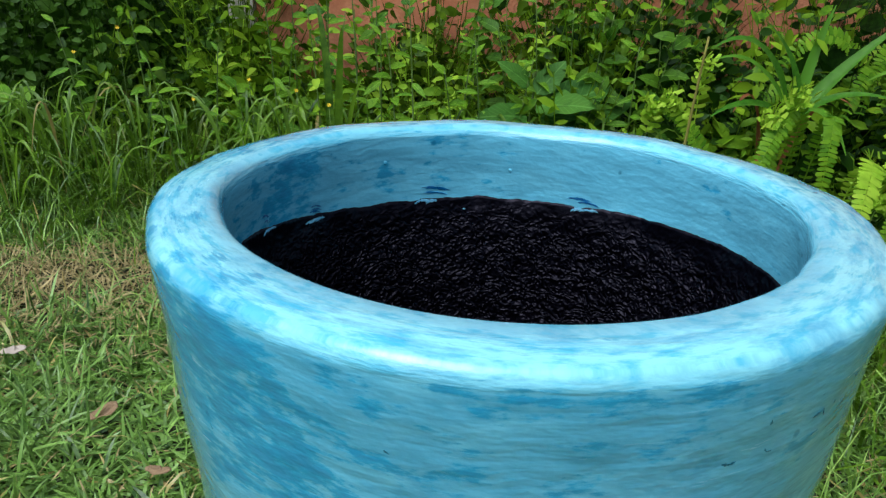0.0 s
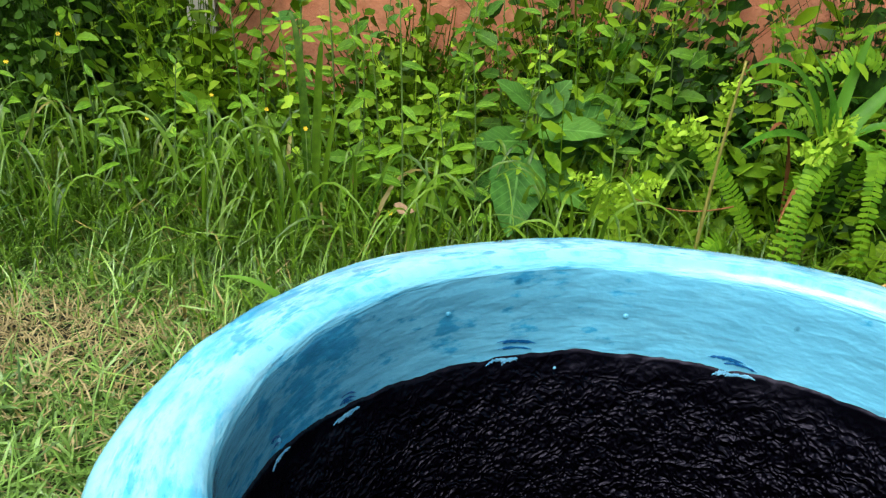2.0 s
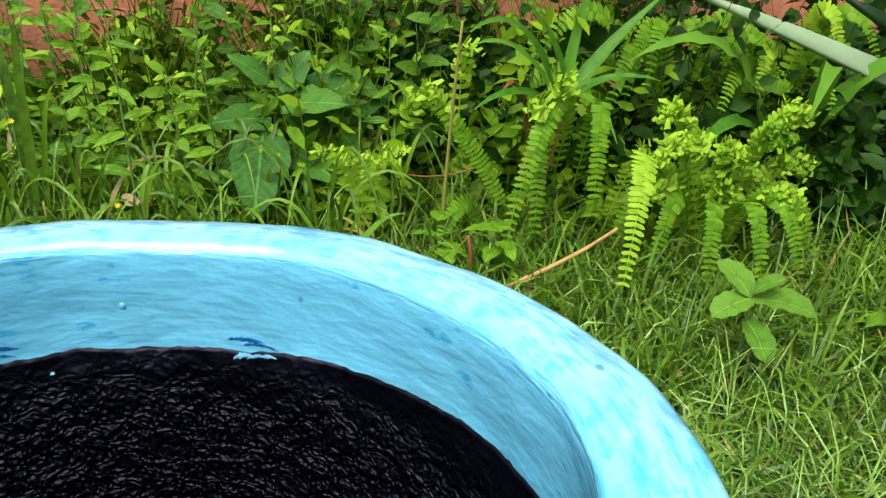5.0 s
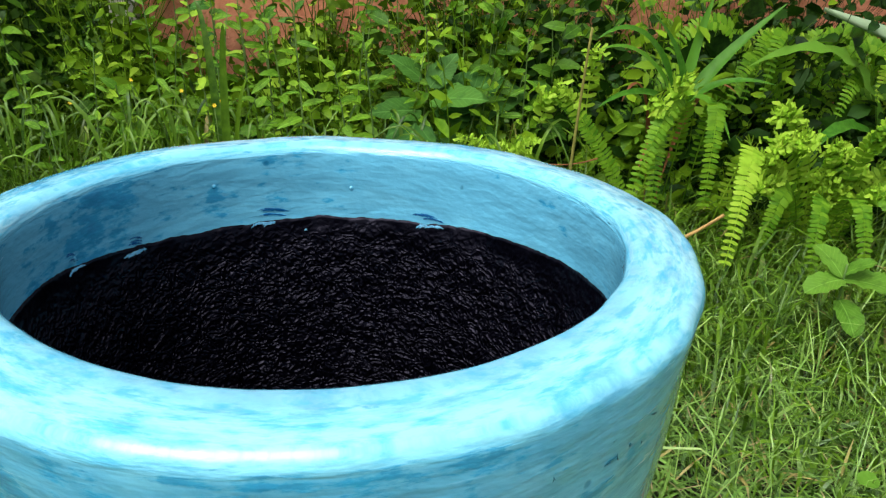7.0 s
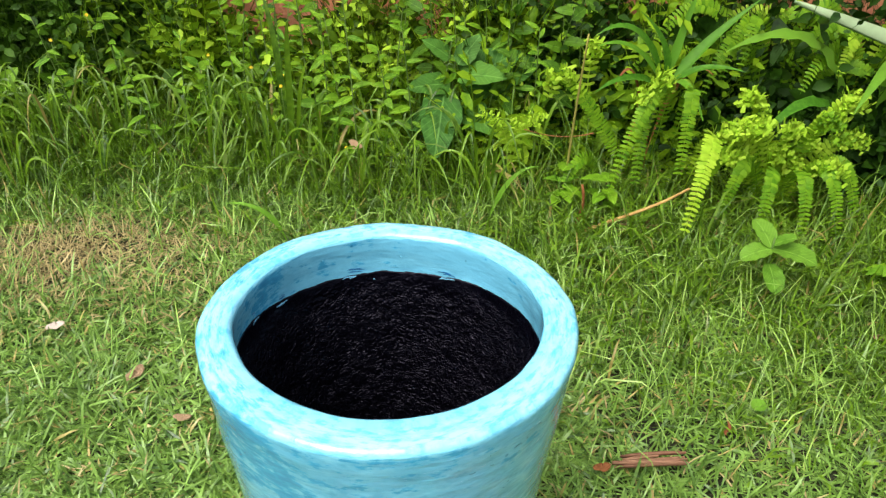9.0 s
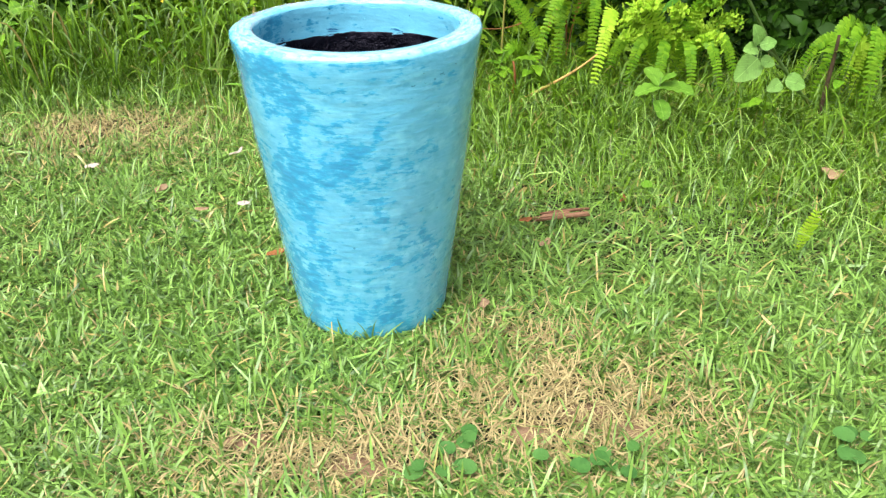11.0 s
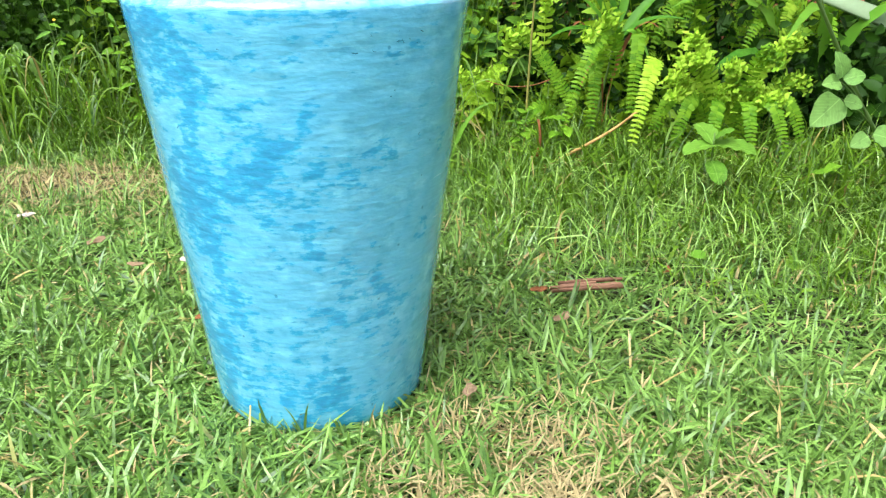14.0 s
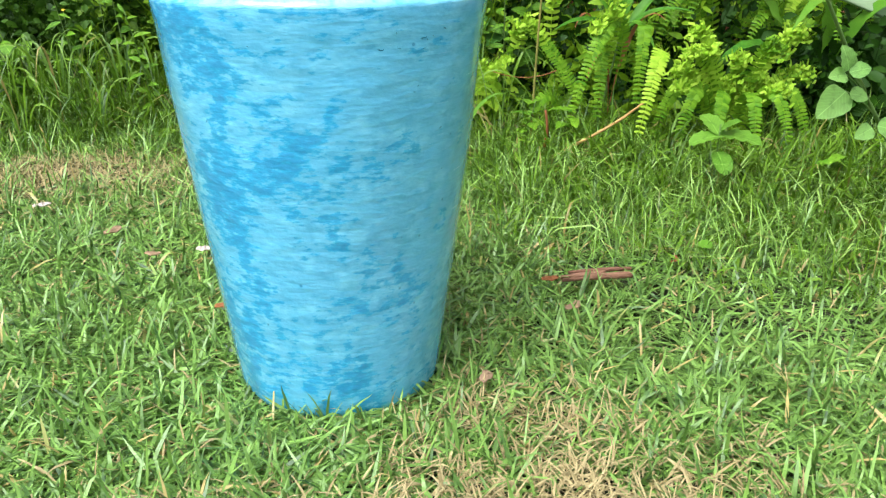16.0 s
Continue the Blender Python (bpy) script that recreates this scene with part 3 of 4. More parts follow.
def build_lawn():
    x, y, r = scatter(150000, 5, 0.15)
    d = dryness(x, y)
    keep = (r.uniform(0, 1, len(x)) > 0.96 * d) & ~bare_earth(x, y, r)
    keep &= (r.uniform(0, 1, len(x)) > 0.55 * np.clip((x - 0.3) / 0.2, 0, 1) * np.clip((y + 0.2) / 0.3, 0, 1))
    x, y = x[keep], y[keep]
    n = len(x)
    far = np.clip((y - bed_edge(x) + 0.75) / 0.75, 0, 1)
    tuft = np.array([noise.noise((a * 5, b * 5, 0.0)) for a, b in zip(x, y)])
    length = r.uniform(0.025, 0.082, n) * (1 + 0.6 * tuft) * (1 + 0.9 * far)
    width = r.uniform(0.0026, 0.0062, n) * (1 - 0.25 * far)
    me = blades("lawn_grass", x, y, length, width, np.where(r.uniform(0, 1, n) < 0.86, r.uniform(1.05, 1.62, n), r.uniform(0.2, 1.0, n)), r.uniform(-0.15, 0.5, n), LAWN, 0.0, 7)
    tagged(new("lawn_grass", me), "short broad-bladed green lawn grass", "grass", kind="stuff")
    # long grass in front of the bed
    x, y, r = scatter(56000, 11, 0.5)
    near = np.where(x < 0.3, np.clip((y - bed_edge(x) + 0.55) / 0.75, 0, 1), 0.95 * np.clip((y - bed_edge(x) + 0.95) / 0.9, 0, 1))
    keep = r.uniform(0, 1, len(x)) < near * (1 - np.clip(1.2 * np.exp(-((x + 0.85) / 0.36) ** 2 - ((y - 1.07) / 0.24) ** 2), 0, 1))
    x, y, near = x[keep], y[keep], near[keep]
    n = len(x)
    length = r.uniform(0.05, 0.22, n) * (0.35 + 0.9 * near) * np.where((x < 0.2) & (y > bed_edge(x) - 0.12), 1.5, 1.0)
    me = blades("long_grass", x, y, length, r.uniform(0.002, 0.0075, n), r.uniform(0.0, 1.0, n), r.uniform(0.15, 0.95, n), TALL, 0.0, 9)
    tagged(new("long_grass", me), "long uncut green grass along the planted strip", "grass", kind="stuff")
    # straw in the worn places and a little everywhere
    x, y, r = scatter(160000, 21, 0.0)
    keep = r.uniform(0, 1, len(x)) < 0.018 + 0.9 * dryness(x, y)
    keep &= ~bare_earth(x, y, r) | (r.uniform(0, 1, len(x)) < 0.85)
    x, y = x[keep], y[keep]
    n = len(x)
    me = blades("dry_grass", x, y, r.uniform(0.02, 0.055, n), r.uniform(0.0014, 0.0036, n), r.uniform(0.6, 1.5, n), r.uniform(0.0, 0.3, n), STRAW, 0.008, 23)
    tagged(new("dry_grass", me), "straw-coloured dry grass in worn patches of lawn", "grass", kind="stuff")
    # fine pale blades arching over the long grass
    x, y, r = scatter(14000, 27, 0.12)
    near = np.where(x < 0.3, np.clip((y - 0.6) / 0.8, 0, 1) * 0.4, np.clip((y - bed_edge(x) + 1.0) / 0.7, 0, 1))
    keep = r.uniform(0, 1, len(x)) < near
    x, y = x[keep], y[keep]
    n = len(x)
    me = blades("pale_grass", x, y, r.uniform(0.09, 0.22, n), r.uniform(0.0014, 0.0036, n), r.uniform(0.1, 0.9, n), r.uniform(0.3, 0.9, n), PALE_GRASS, 0.0, 29)
    tagged(new("pale_grass", me), "fine pale-green arching grass blades", "grass", kind="stuff")
    # open lawn round about, away from the planter
    r = np.random.default_rng(31)
    x, y = r.uniform(-3.0, 3.2, 75000), r.uniform(-3.0, 1.6, 75000)
    keep = (y < -0.75) | (x < -0.75 - 0.5 * (y + 0.6)) | (x > 0.95 + 0.52 * (y + 0.6))
    x, y = x[keep], y[keep]
    n = len(x)
    me = blades("outer_grass", x, y, r.uniform(0.04, 0.09, n), r.uniform(0.005, 0.009, n), r.uniform(0.3, 1.2, n), r.uniform(0.05, 0.5, n), LAWN, 0.0, 33)
    tagged(new("outer_grass", me), "green lawn grass spreading round the planter", "grass", kind="stuff")


build_lawn()


# ---- undergrowth: uncountable small leaves before the wall ----
def build_undergrowth(name, label, x0, x1, sprigs, top, size, wide, material, seed, y_front=0.1, y_back=2.06, bare=0.0):
    """Sprigs: thin stems, each with pairs of small leaves crossing by turns."""
    r = np.random.default_rng(seed)
    x = r.uniform(x0, x1, sprigs)
    front = bed_edge(x) + y_front + 0.32 * np.clip((x - 0.3) / 0.2, 0, 1) + 0.2 * np.exp(-(((x - 0.12) / 0.12) ** 2)) + 0.2 * np.clip((-0.15 - x) / 0.25, 0, 1)
    back = np.where(x < -0.72, y_back + 0.7, y_back)
    y = front + (back - front) * r.uniform(0, 1, sprigs) ** 0.85
    keep = np.array([noise.noise((a * 4, b * 4, seed)) for a, b in zip(x, y)]) > bare - 0.45
    x, y, front = x[keep], y[keep], front[keep]
    n = len(x)
    clump = np.array([noise.noise((a * 5.0, b * 5.0, seed + 9)) for a, b in zip(x, y)])
    high = np.interp(x, *top) * np.clip(0.2 + (y - front) / 0.5, 0.18, 1.0) * (1 + 1.1 * clump) * r.uniform(0.55, 1.1, n)
    lean = r.normal(0, 0.22, (n, 2)) * high[:, None]
    lean[:, 1] -= 0.12 * high
    turn = r.uniform(0, 2 * np.pi, n)
    pairs = 7
    k = np.tile(np.repeat(np.arange(pairs), 2), n)
    flip = np.tile(np.array([0, 1] * pairs), n)
    own = np.repeat(np.arange(n), pairs * 2)
    m = len(own)
    s = (k + 0.45 + 0.5 * flip + r.uniform(-0.25, 0.25, m)) / pairs
    base = np.stack([x[own] + lean[own, 0] * s * s, y[own] + lean[own, 1] * s * s, high[own] * s], 1)
    az = turn[own] + 2.4 * (2 * k + flip) + r.normal(0, 0.4, m)
    el = r.uniform(-0.9, 0.65, m)
    d = np.stack([np.cos(az) * np.cos(el), np.sin(az) * np.cos(el), np.sin(el)], 1)
    # blades turn to the light on the open lawn side
    face = np.stack([r.normal(-0.1, 0.7, m), r.normal(-0.5, 0.7, m), r.normal(0.6, 0.5, m)], 1)
    side = np.cross(d, face)
    side /= np.maximum(np.linalg.norm(side, axis=1), 1e-3)[:, None]
    nor = np.cross(side, d)
    L = size * np.exp(r.normal(-0.05, 0.38, n))[own] * r.uniform(0.75, 1.2, m) * (1.2 - 0.5 * s)
    verts = np.empty((m, 12, 3))
    for q, (f, w) in enumerate(((0.0, 0.08), (0.28, 0.95), (0.66, 0.82), (1.0, 0.02))):
        p = base + d * (L * f)[:, None] - nor * (0.20 * L * f * f)[:, None]
        h = side * (L * w * wide * 0.5)[:, None]
        up = nor * (L * w * wide * 0.13)[:, None]
        verts[:, 3 * q], verts[:, 3 * q + 1], verts[:, 3 * q + 2] = p - h + up, p, p + h + up
    b = np.arange(m)[:, None] * 12
    quads = np.concatenate([b + [3 * q + e, 3 * q + e + 1, 3 * q + e + 4, 3 * q + e + 3] for q in range(3) for e in (0, 1)])
    # stems
    sv = np.empty((n, 6, 3))
    for q, f in enumerate((0.0, 0.55, 1.0)):
        c = np.stack([x + lean[:, 0] * f * f, y + lean[:, 1] * f * f, high * f], 1)
        sv[:, 2 * q], sv[:, 2 * q + 1] = c - [0.0012, 0, 0], c + [0.0012, 0.0008, 0]
    b2 = 12 * m + np.arange(n)[:, None] * 6
    quads = np.concatenate([quads, b2 + [0, 1, 3, 2], b2 + [2, 3, 5, 4]])
    verts = np.concatenate([verts.reshape(-1, 3), sv.reshape(-1, 3)])
    tagged(new(name, fast_mesh(name, verts, quads, np.zeros((0, 3), int), material)), label, "undergrowth", kind="stuff")


LOW = ([-2.8, -0.8, -0.55, 0.0, 0.25, 0.4, 0.9, 1.3, 2.6], [0.95, 0.88, 0.44, 0.42, 0.54, 0.64, 0.66, 0.56, 0.34])
build_undergrowth("undergrowth", "dense green small-leaved weeds before the wall", -0.95, 0.35, 1900, LOW, 0.040, 0.60, BUSH, 41, bare=0.15)
build_undergrowth("thicket", "small-leaved green thicket past the wall's end, its shade put into the leaf colour", -2.8, -0.7, 2300, LOW, 0.042, 0.62, THICKET_SHADED, 45)
build_undergrowth("dark_undergrowth", "leafy undergrowth behind the ferns, leaves coloured dark to give shaded gaps", 0.25, 2.6, 1700, LOW, 0.052, 0.6, SHADE, 42)
build_undergrowth("light_undergrowth", "fresh light-green weed leaves among the undergrowth", -1.1, 1.1, 900, LOW, 0.050, 0.42, WEED, 43, 0.0, 2.0, 0.3)
build_undergrowth("lime_undergrowth", "yellow-green young leaves among the weeds", -0.7, 0.6, 560, LOW, 0.038, 0.6, LIME, 47, 0.05, 1.9, 0.42)


# ---- plants ----
WEED_LEAF = leaf_mesh("weed_leaf", "lance", 0.30, WEED_VEINED, 0.28, 0.3)
BROAD_LEAF = leaf_mesh("broad_leaf", "round", 0.62, PALE_VEINED, 0.3, 0.25, 12, 0.10)
GREEN_LEAF = leaf_mesh("green_leaf", "ovate", 0.55, WEED_VEINED, 0.3, 0.25, 12, 0.10)
DOCK_LEAF = leaf_mesh("dock_leaf", "ovate", 0.56, DOCK, 0.15, 0.15, 10, 0.10, 0.03)
DARK_LEAF = leaf_mesh("dark_leaf", "ovate", 0.5, DARK_VEINED, 0.3, 0.25, 12, 0.12, 0.05)
LIME_LEAF = leaf_mesh("lime_leaf", "ovate", 0.5, LIME, 0.3, 0.25, 10, 0.12, 0.06)
CLOVER_LEAF = leaf_mesh("clover_leaf", "round", 0.8, CLOVER, 0.15, 0.15)
SHRUB_LEAF = leaf_mesh("shrub_leaf", "ovate", 0.78, SHRUB, 0.25, 0.2, 12, 0.10)
ROUND_LEAF = leaf_mesh("round_leaf", "round", 0.95, PALE, 0.12, 0.12)


def weed(x, y, h, n, size, lean=(0, 0), me=None, seed=0, label="", group="tall weeds before the wall"):
    r = random.Random(seed)
    ob = thing("weed", label or "upright weed with narrow light-green leaves on a thin stem", "weed", group, (x, y, 0))
    pts = bez([(0, 0, 0), (lean[0] * 0.2, lean[1] * 0.2, h * 0.5), (lean[0], lean[1], h)], 10)
    part("stem", tube(Geo(), pts, 0.0032, 0.0012, 5), STEM, ob)
    for k in range(2 * n):
        s = 0.15 + 0.85 * (k + 0.5) / (2 * n)
        p = pts[min(10, int(s * 10))].lerp(pts[min(10, int(s * 10) + 1)], s * 10 % 1)
        w = 2.4 * k + r.uniform(-0.4, 0.4)
        L = size * r.uniform(0.65, 1.25) * (1.1 - 0.55 * s)
        d = Vector((math.cos(w), math.sin(w), r.uniform(-0.45, 0.55) + 0.7 * (s > 0.85))).normalized()
        hung("leaf", me or WEED_LEAF, aim(p, p + d * L, (r.uniform(-0.6, 0.5), r.uniform(-1.0, -0.2), 0.7)), ob)
    return ob


def build_weeds():
    r = random.Random(8)
    spots = [(-0.12, 1.42, 0.62), (0.05, 1.50, 0.50), (0.20, 1.62, 0.60), (-0.02, 1.70, 0.62), (0.33, 1.66, 0.55), (-0.22, 1.62, 0.5), (-0.5, 1.66, 0.55)]
    spots += [(-0.75, 1.55, 0.42), (-1.0, 1.62, 0.5), (-1.25, 1.5, 0.45), (0.42, 1.55, 0.5), (0.12, 1.75, 0.64), (0.55, 1.75, 0.62), (-0.38, 1.8, 0.62)]
    for k, (x, y, h) in enumerate(spots):
        weed(x, y, h, 9, 0.080, (r.uniform(-0.05, 0.05), r.uniform(-0.08, 0.0)), None, k)
    for k in range(12):
        weed(r.uniform(-0.5, 0.95), r.uniform(1.75, 2.0), r.uniform(0.52, 0.72), 8, r.uniform(0.06, 0.10), (r.uniform(-0.06, 0.06), r.uniform(-0.06, 0.0)), (GREEN_LEAF, WEED_LEAF, DOCK_LEAF)[k % 3], 200 + k)
    # broad dark leaves crowding the middle of the strip
    for k, (x, y, h) in enumerate(((0.14, 1.72, 0.52), (0.24, 1.80, 0.60), (0.33, 1.70, 0.56), (0.40, 1.82, 0.64), (0.48, 1.70, 0.52), (0.28, 1.60, 0.42), (0.56, 1.85, 0.62), (0.42, 1.58, 0.36))):
        weed(x, y, h, 9, 0.105, (r.uniform(-0.07, 0.07), r.uniform(-0.12, -0.04)), DARK_LEAF, 300 + k, "leafy weed with broad dark green leaves", "broad dark weeds before the wall")
    weed(-1.30, 1.74, 0.26, 5, 0.13, (0.04, -0.05), GREEN_LEAF, 400, "low weed with broad green leaves in long grass", "")
    for k in range(34):
        x = r.uniform(-1.05, 0.65)
        weed(x, r.uniform(1.5, 1.95), r.uniform(0.30, 0.62), 9, r.uniform(0.045, 0.085), (r.uniform(-0.06, 0.06), r.uniform(-0.08, 0.02)), (WEED_LEAF, GREEN_LEAF, LIME_LEAF)[k % 3], 30 + k)


def build_dock():
    ob = thing("dock_plant", "dark green broad-leaved dock weed, leaves drooping", "weed", at=(0.16, 1.56, 0))
    part("stem", tube(Geo(), bez([(0, 0, 0), (0.0, 0.02, 0.2), (0.02, 0.05, 0.40)], 8), 0.006, 0.003), STEM, ob)
    for b, t in (((-0.02, -0.03, 0.285), (-0.052, -0.22, 0.165)), ((0.02, 0.0, 0.33), (0.15, -0.10, 0.37)), ((0.0, 0.0, 0.30), (-0.13, -0.06, 0.32)), ((0.02, 0.0, 0.36), (0.09, 0.03, 0.45)),
                 ((0.02, 0.0, 0.24), (0.14, -0.13, 0.20)), ((0.0, 0.0, 0.38), (-0.08, -0.02, 0.45)), ((0.0, 0.0, 0.2), (-0.14, -0.08, 0.2)), ((0.03, 0, 0.3), (0.18, 0.0, 0.27)), ((0.03, 0, 0.3), (0.22, 0.06, 0.40)), ((0.03, 0.02, 0.3), (0.30, 0.10, 0.36))):
        hung("leaf", DOCK_LEAF, aim(b, t, (0.1, -0.6, 0.8)), ob)


def frond(parent, pts, pairs, width, material, crest=0, seed=0, ends=0.35):
    """A sword-fern frond: midrib with two rows of small leaflets, ruffled at the top when crested."""
    r = random.Random(seed)
    line = bez(pts, 40)
    g = Geo()
    tube(g, line[::4], 0.0018, 0.0008, 4)
    pairs = int(pairs * 0.95)
    gap = sum((b - a).length for a, b in zip(line, line[1:])) / pairs
    for k in range(pairs):
        s = 0.08 + 0.92 * k / pairs
        i = min(39, int(s * 40))
        p = line[i].lerp(line[i + 1], s * 40 - i)
        d = (line[i + 1] - line[i]).normalized()
        face = Vector((0, -1, 0.55))
        side = d.cross(face).normalized()
        nor = side.cross(d)
        env = min(1.0, 0.55 + s * 1.6) * (1.0 if s < 0.55 else 1 - (1 - ends) * ((s - 0.55) / 0.45) ** 1.5)
        for sg in (-1, 1):
            L = width * 0.5 * env * r.uniform(0.9, 1.08)
            w = min(L * 0.46, 0.80 * gap)
            ax = (side * sg + d * 0.2 + nor * r.uniform(-0.2, 0.2)).normalized()
            vv = []
            for f, q in ((0.0, 0.7), (0.35, 1.0), (0.78, 0.9), (1.0, 0.35)):
                c = p + ax * L * f + nor * L * (0.16 * f - 0.24 * f * f)
                vv += [c - d * w * 0.5 * q, c + d * w * 0.5 * q]
            g.add(vv, [(0, 1, 3, 2), (2, 3, 5, 4), (4, 5, 7, 6)])
    for k in range(crest):
        s = r.uniform(0.62, 1.0)
        p = line[int(s * 40)] + Vector((r.gauss(0, 1), r.gauss(0, 1), r.gauss(0, 1))) * width * 0.22
        d = Vector((r.uniform(-1, 1), r.uniform(-1, 0.4), r.uniform(-0.3, 1))).normalized()
        L = width * r.uniform(0.24, 0.52)
        side = d.orthogonal().normalized() * L * 0.36
        nor = d.cross(side)
        g.add([p, p + d * L * 0.4 - side, p + d * L + side * 0.4, p + d * L * 0.8 + side, p + d * L * 0.5 + nor * 0.4], [(0, 1, 4), (1, 2, 4), (2, 3, 4), (3, 0, 4)])
    return part("frond", g, material, parent)


def build_ferns():
    a = thing("fern", "sword fern with hanging bright green fronds and lime ruffled tips", "fern", "ferns in the bed", (0.72, 1.36, 0))
    o = Vector((0.72, 1.36, 0))

    def put(owner, org, pts, *rest, **more):
        frond(owner, [Vector(p) - org for p in pts], *rest, **more)

    put(a, o, [(0.80, 1.20, 0.10), (0.84, 1.08, 0.50), (0.77, 0.98, 0.36), (0.712, 0.905, 0.15)], 48, 0.052, LIME, 0, 1, 0.5)
    put(a, o, [(0.74, 1.34, 0.15), (0.80, 1.30, 0.58), (0.64, 1.18, 0.42), (0.57, 1.13, 0.14)], 56, 0.048, FERN, 0, 2, 0.5)
    put(a, o, [(0.68, 1.36, 0.10), (0.70, 1.30, 0.30), (0.71, 1.27, 0.40), (0.73, 1.24, 0.46)], 20, 0.048, LIME, 40, 3)
    put(a, o, [(0.80, 1.36, 0.12), (0.82, 1.27, 0.56), (0.79, 1.22, 0.40), (0.775, 1.18, 0.17)], 50, 0.046, FERN, 0, 4, 0.6)
    put(a, o, [(0.70, 1.36, 0.16), (0.70, 1.34, 0.44), (0.685, 1.27, 0.32), (0.67, 1.22, 0.12)], 40, 0.046, FERN, 0, 5, 0.6)
    put(a, o, [(0.66, 1.36, 0.12), (0.60, 1.38, 0.24), (0.54, 1.40, 0.34), (0.46, 1.42, 0.38)], 34, 0.046, FERN, 0, 6, 0.6)
    put(a, o, [(0.56, 1.40, 0.28), (0.53, 1.40, 0.34), (0.50, 1.40, 0.38), (0.47, 1.40, 0.40)], 10, 0.05, LIME, 60, 7)
    put(a, o, [(0.60, 1.34, 0.08), (0.56, 1.30, 0.20), (0.52, 1.26, 0.22), (0.47, 1.22, 0.14)], 32, 0.044, FERN, 0, 8, 0.6)
    put(a, o, [(0.55, 1.42, 0.3), (0.55, 1.42, 0.40), (0.55, 1.42, 0.45), (0.55, 1.40, 0.49)], 10, 0.05, LIME, 60, 9)
    put(a, o, [(0.70, 1.30, 0.30), (0.69, 1.24, 0.38), (0.67, 1.22, 0.40), (0.64, 1.21, 0.40)], 8, 0.05, LIME, 55, 10)
    put(a, o, [(0.72, 1.28, 0.36), (0.71, 1.24, 0.40), (0.70, 1.22, 0.43), (0.69, 1.21, 0.46)], 8, 0.05, LIME, 45, 11)
    put(a, o, [(0.44, 1.44, 0.30), (0.45, 1.44, 0.33), (0.46, 1.44, 0.35), (0.44, 1.42, 0.37)], 6, 0.06, LIME, 50, 12)
    b = thing("fern", "lush lime-green crested fern clump with ruffled frond tips", "fern", "ferns in the bed", (1.08, 1.25, 0))
    o, r = Vector((1.08, 1.25, 0)), random.Random(5)
    for k in range(17):
        w = r.uniform(math.pi, 2 * math.pi)
        rad, h = r.uniform(0.03, 0.20), r.uniform(0.22, 0.42)
        d = Vector((math.cos(w), math.sin(w) * 0.75, 0))
        put(b, o, [o + d * 0.03, o + d * rad * 0.4 + Vector((0, 0, h * 0.8)), o + d * rad + Vector((0, 0, h * 1.05)), o + d * rad * 1.25 + Vector((0, 0, h * 0.88))], 26, 0.050, LIME if k % 5 else FERN, 130, 20 + k, 0.6)
    for k in range(6):
        w = math.pi * (1.05 + 0.15 * k)
        d = Vector((math.cos(w), math.sin(w), 0))
        put(b, o, [o + d * 0.04, o + d * 0.12 + Vector((0, 0, 0.34)), o + d * 0.2 + Vector((0, 0, 0.24)), o + d * 0.24 + Vector((0, 0, 0.06))], 38, 0.046, FERN, 0, 40 + k, 0.6)
    c = thing("fern", "tall arching sword fern behind the crested clump", "fern", "ferns in the bed", (1.15, 1.6, 0))
    o = Vector((1.15, 1.6, 0))
    for k in range(10):
        w = r.uniform(0.9 * math.pi, 2.1 * math.pi)
        d = Vector((math.cos(w), 0.7 * math.sin(w), 0))
        L, h = r.uniform(0.18, 0.42), r.uniform(0.42, 0.64)
        put(c, o, [o, o + d * L * 0.25 + Vector((0, 0, h)), o + d * L * 0.8 + Vector((0, 0, h * 1.1)), o + d * L * 1.1 + Vector((0, 0, h * 0.62))], 46, 0.05, FERN, 0, 60 + k, 0.4)
    h2 = thing("fern", "arching sword fern with bright green fronds below the wall", "fern", "ferns in the bed", (1.46, 1.62, 0))
    o = Vector((1.46, 1.62, 0))
    for k in range(11):
        w = r.uniform(0.85 * math.pi, 1.75 * math.pi)
        d = Vector((math.cos(w), 0.6 * math.sin(w), 0))
        L, h = r.uniform(0.20, 0.46), r.uniform(0.44, 0.60)
        put(h2, o, [o, o + d * L * 0.25 + Vector((0, 0, h)), o + d * L * 0.8 + Vector((0, 0, h * 1.12)), o + d * L * 1.15 + Vector((0, 0, h * 0.72))], 44, 0.055, FERN if k % 3 else LIME, 0, 140 + k, 0.4)
    e = thing("fern", "sword fern with long drooping yellow-green fronds at the bed's corner", "fern", "ferns in the bed", (1.62, 0.95, 0))
    o = Vector((1.62, 0.95, 0))
    for k in range(15):
        w = r.uniform(0.8 * math.pi, 2.0 * math.pi)
        d = Vector((math.cos(w), math.sin(w), 0))
        L, h = r.uniform(0.08, 0.20), r.uniform(0.30, 0.45)
        put(e, o, [o, o + d * L * 0.3 + Vector((0, 0, h)), o + d * L + Vector((0, 0, h * 1.0)), o + d * L * 1.3 + Vector((0, 0, h * 0.12))], 50, 0.040, FERN if k % 6 else LIME, 0, 80 + k, 0.5)
    f = thing("fern_sprout", "tiny lone lime-green fern sprout in the lawn", "fern", at=(1.0, 0.08, 0))
    frond(f, [(0, 0, 0), (0.0, -0.005, 0.05), (0.012, -0.01, 0.08), (0.02, -0.012, 0.125)], 14, 0.036, LIME, 0, 99, 0.5)
    t = thing("fern_tuft", "small lime-green ruffled fern tuft above the grass", "fern", at=(0.33, 1.36, 0))
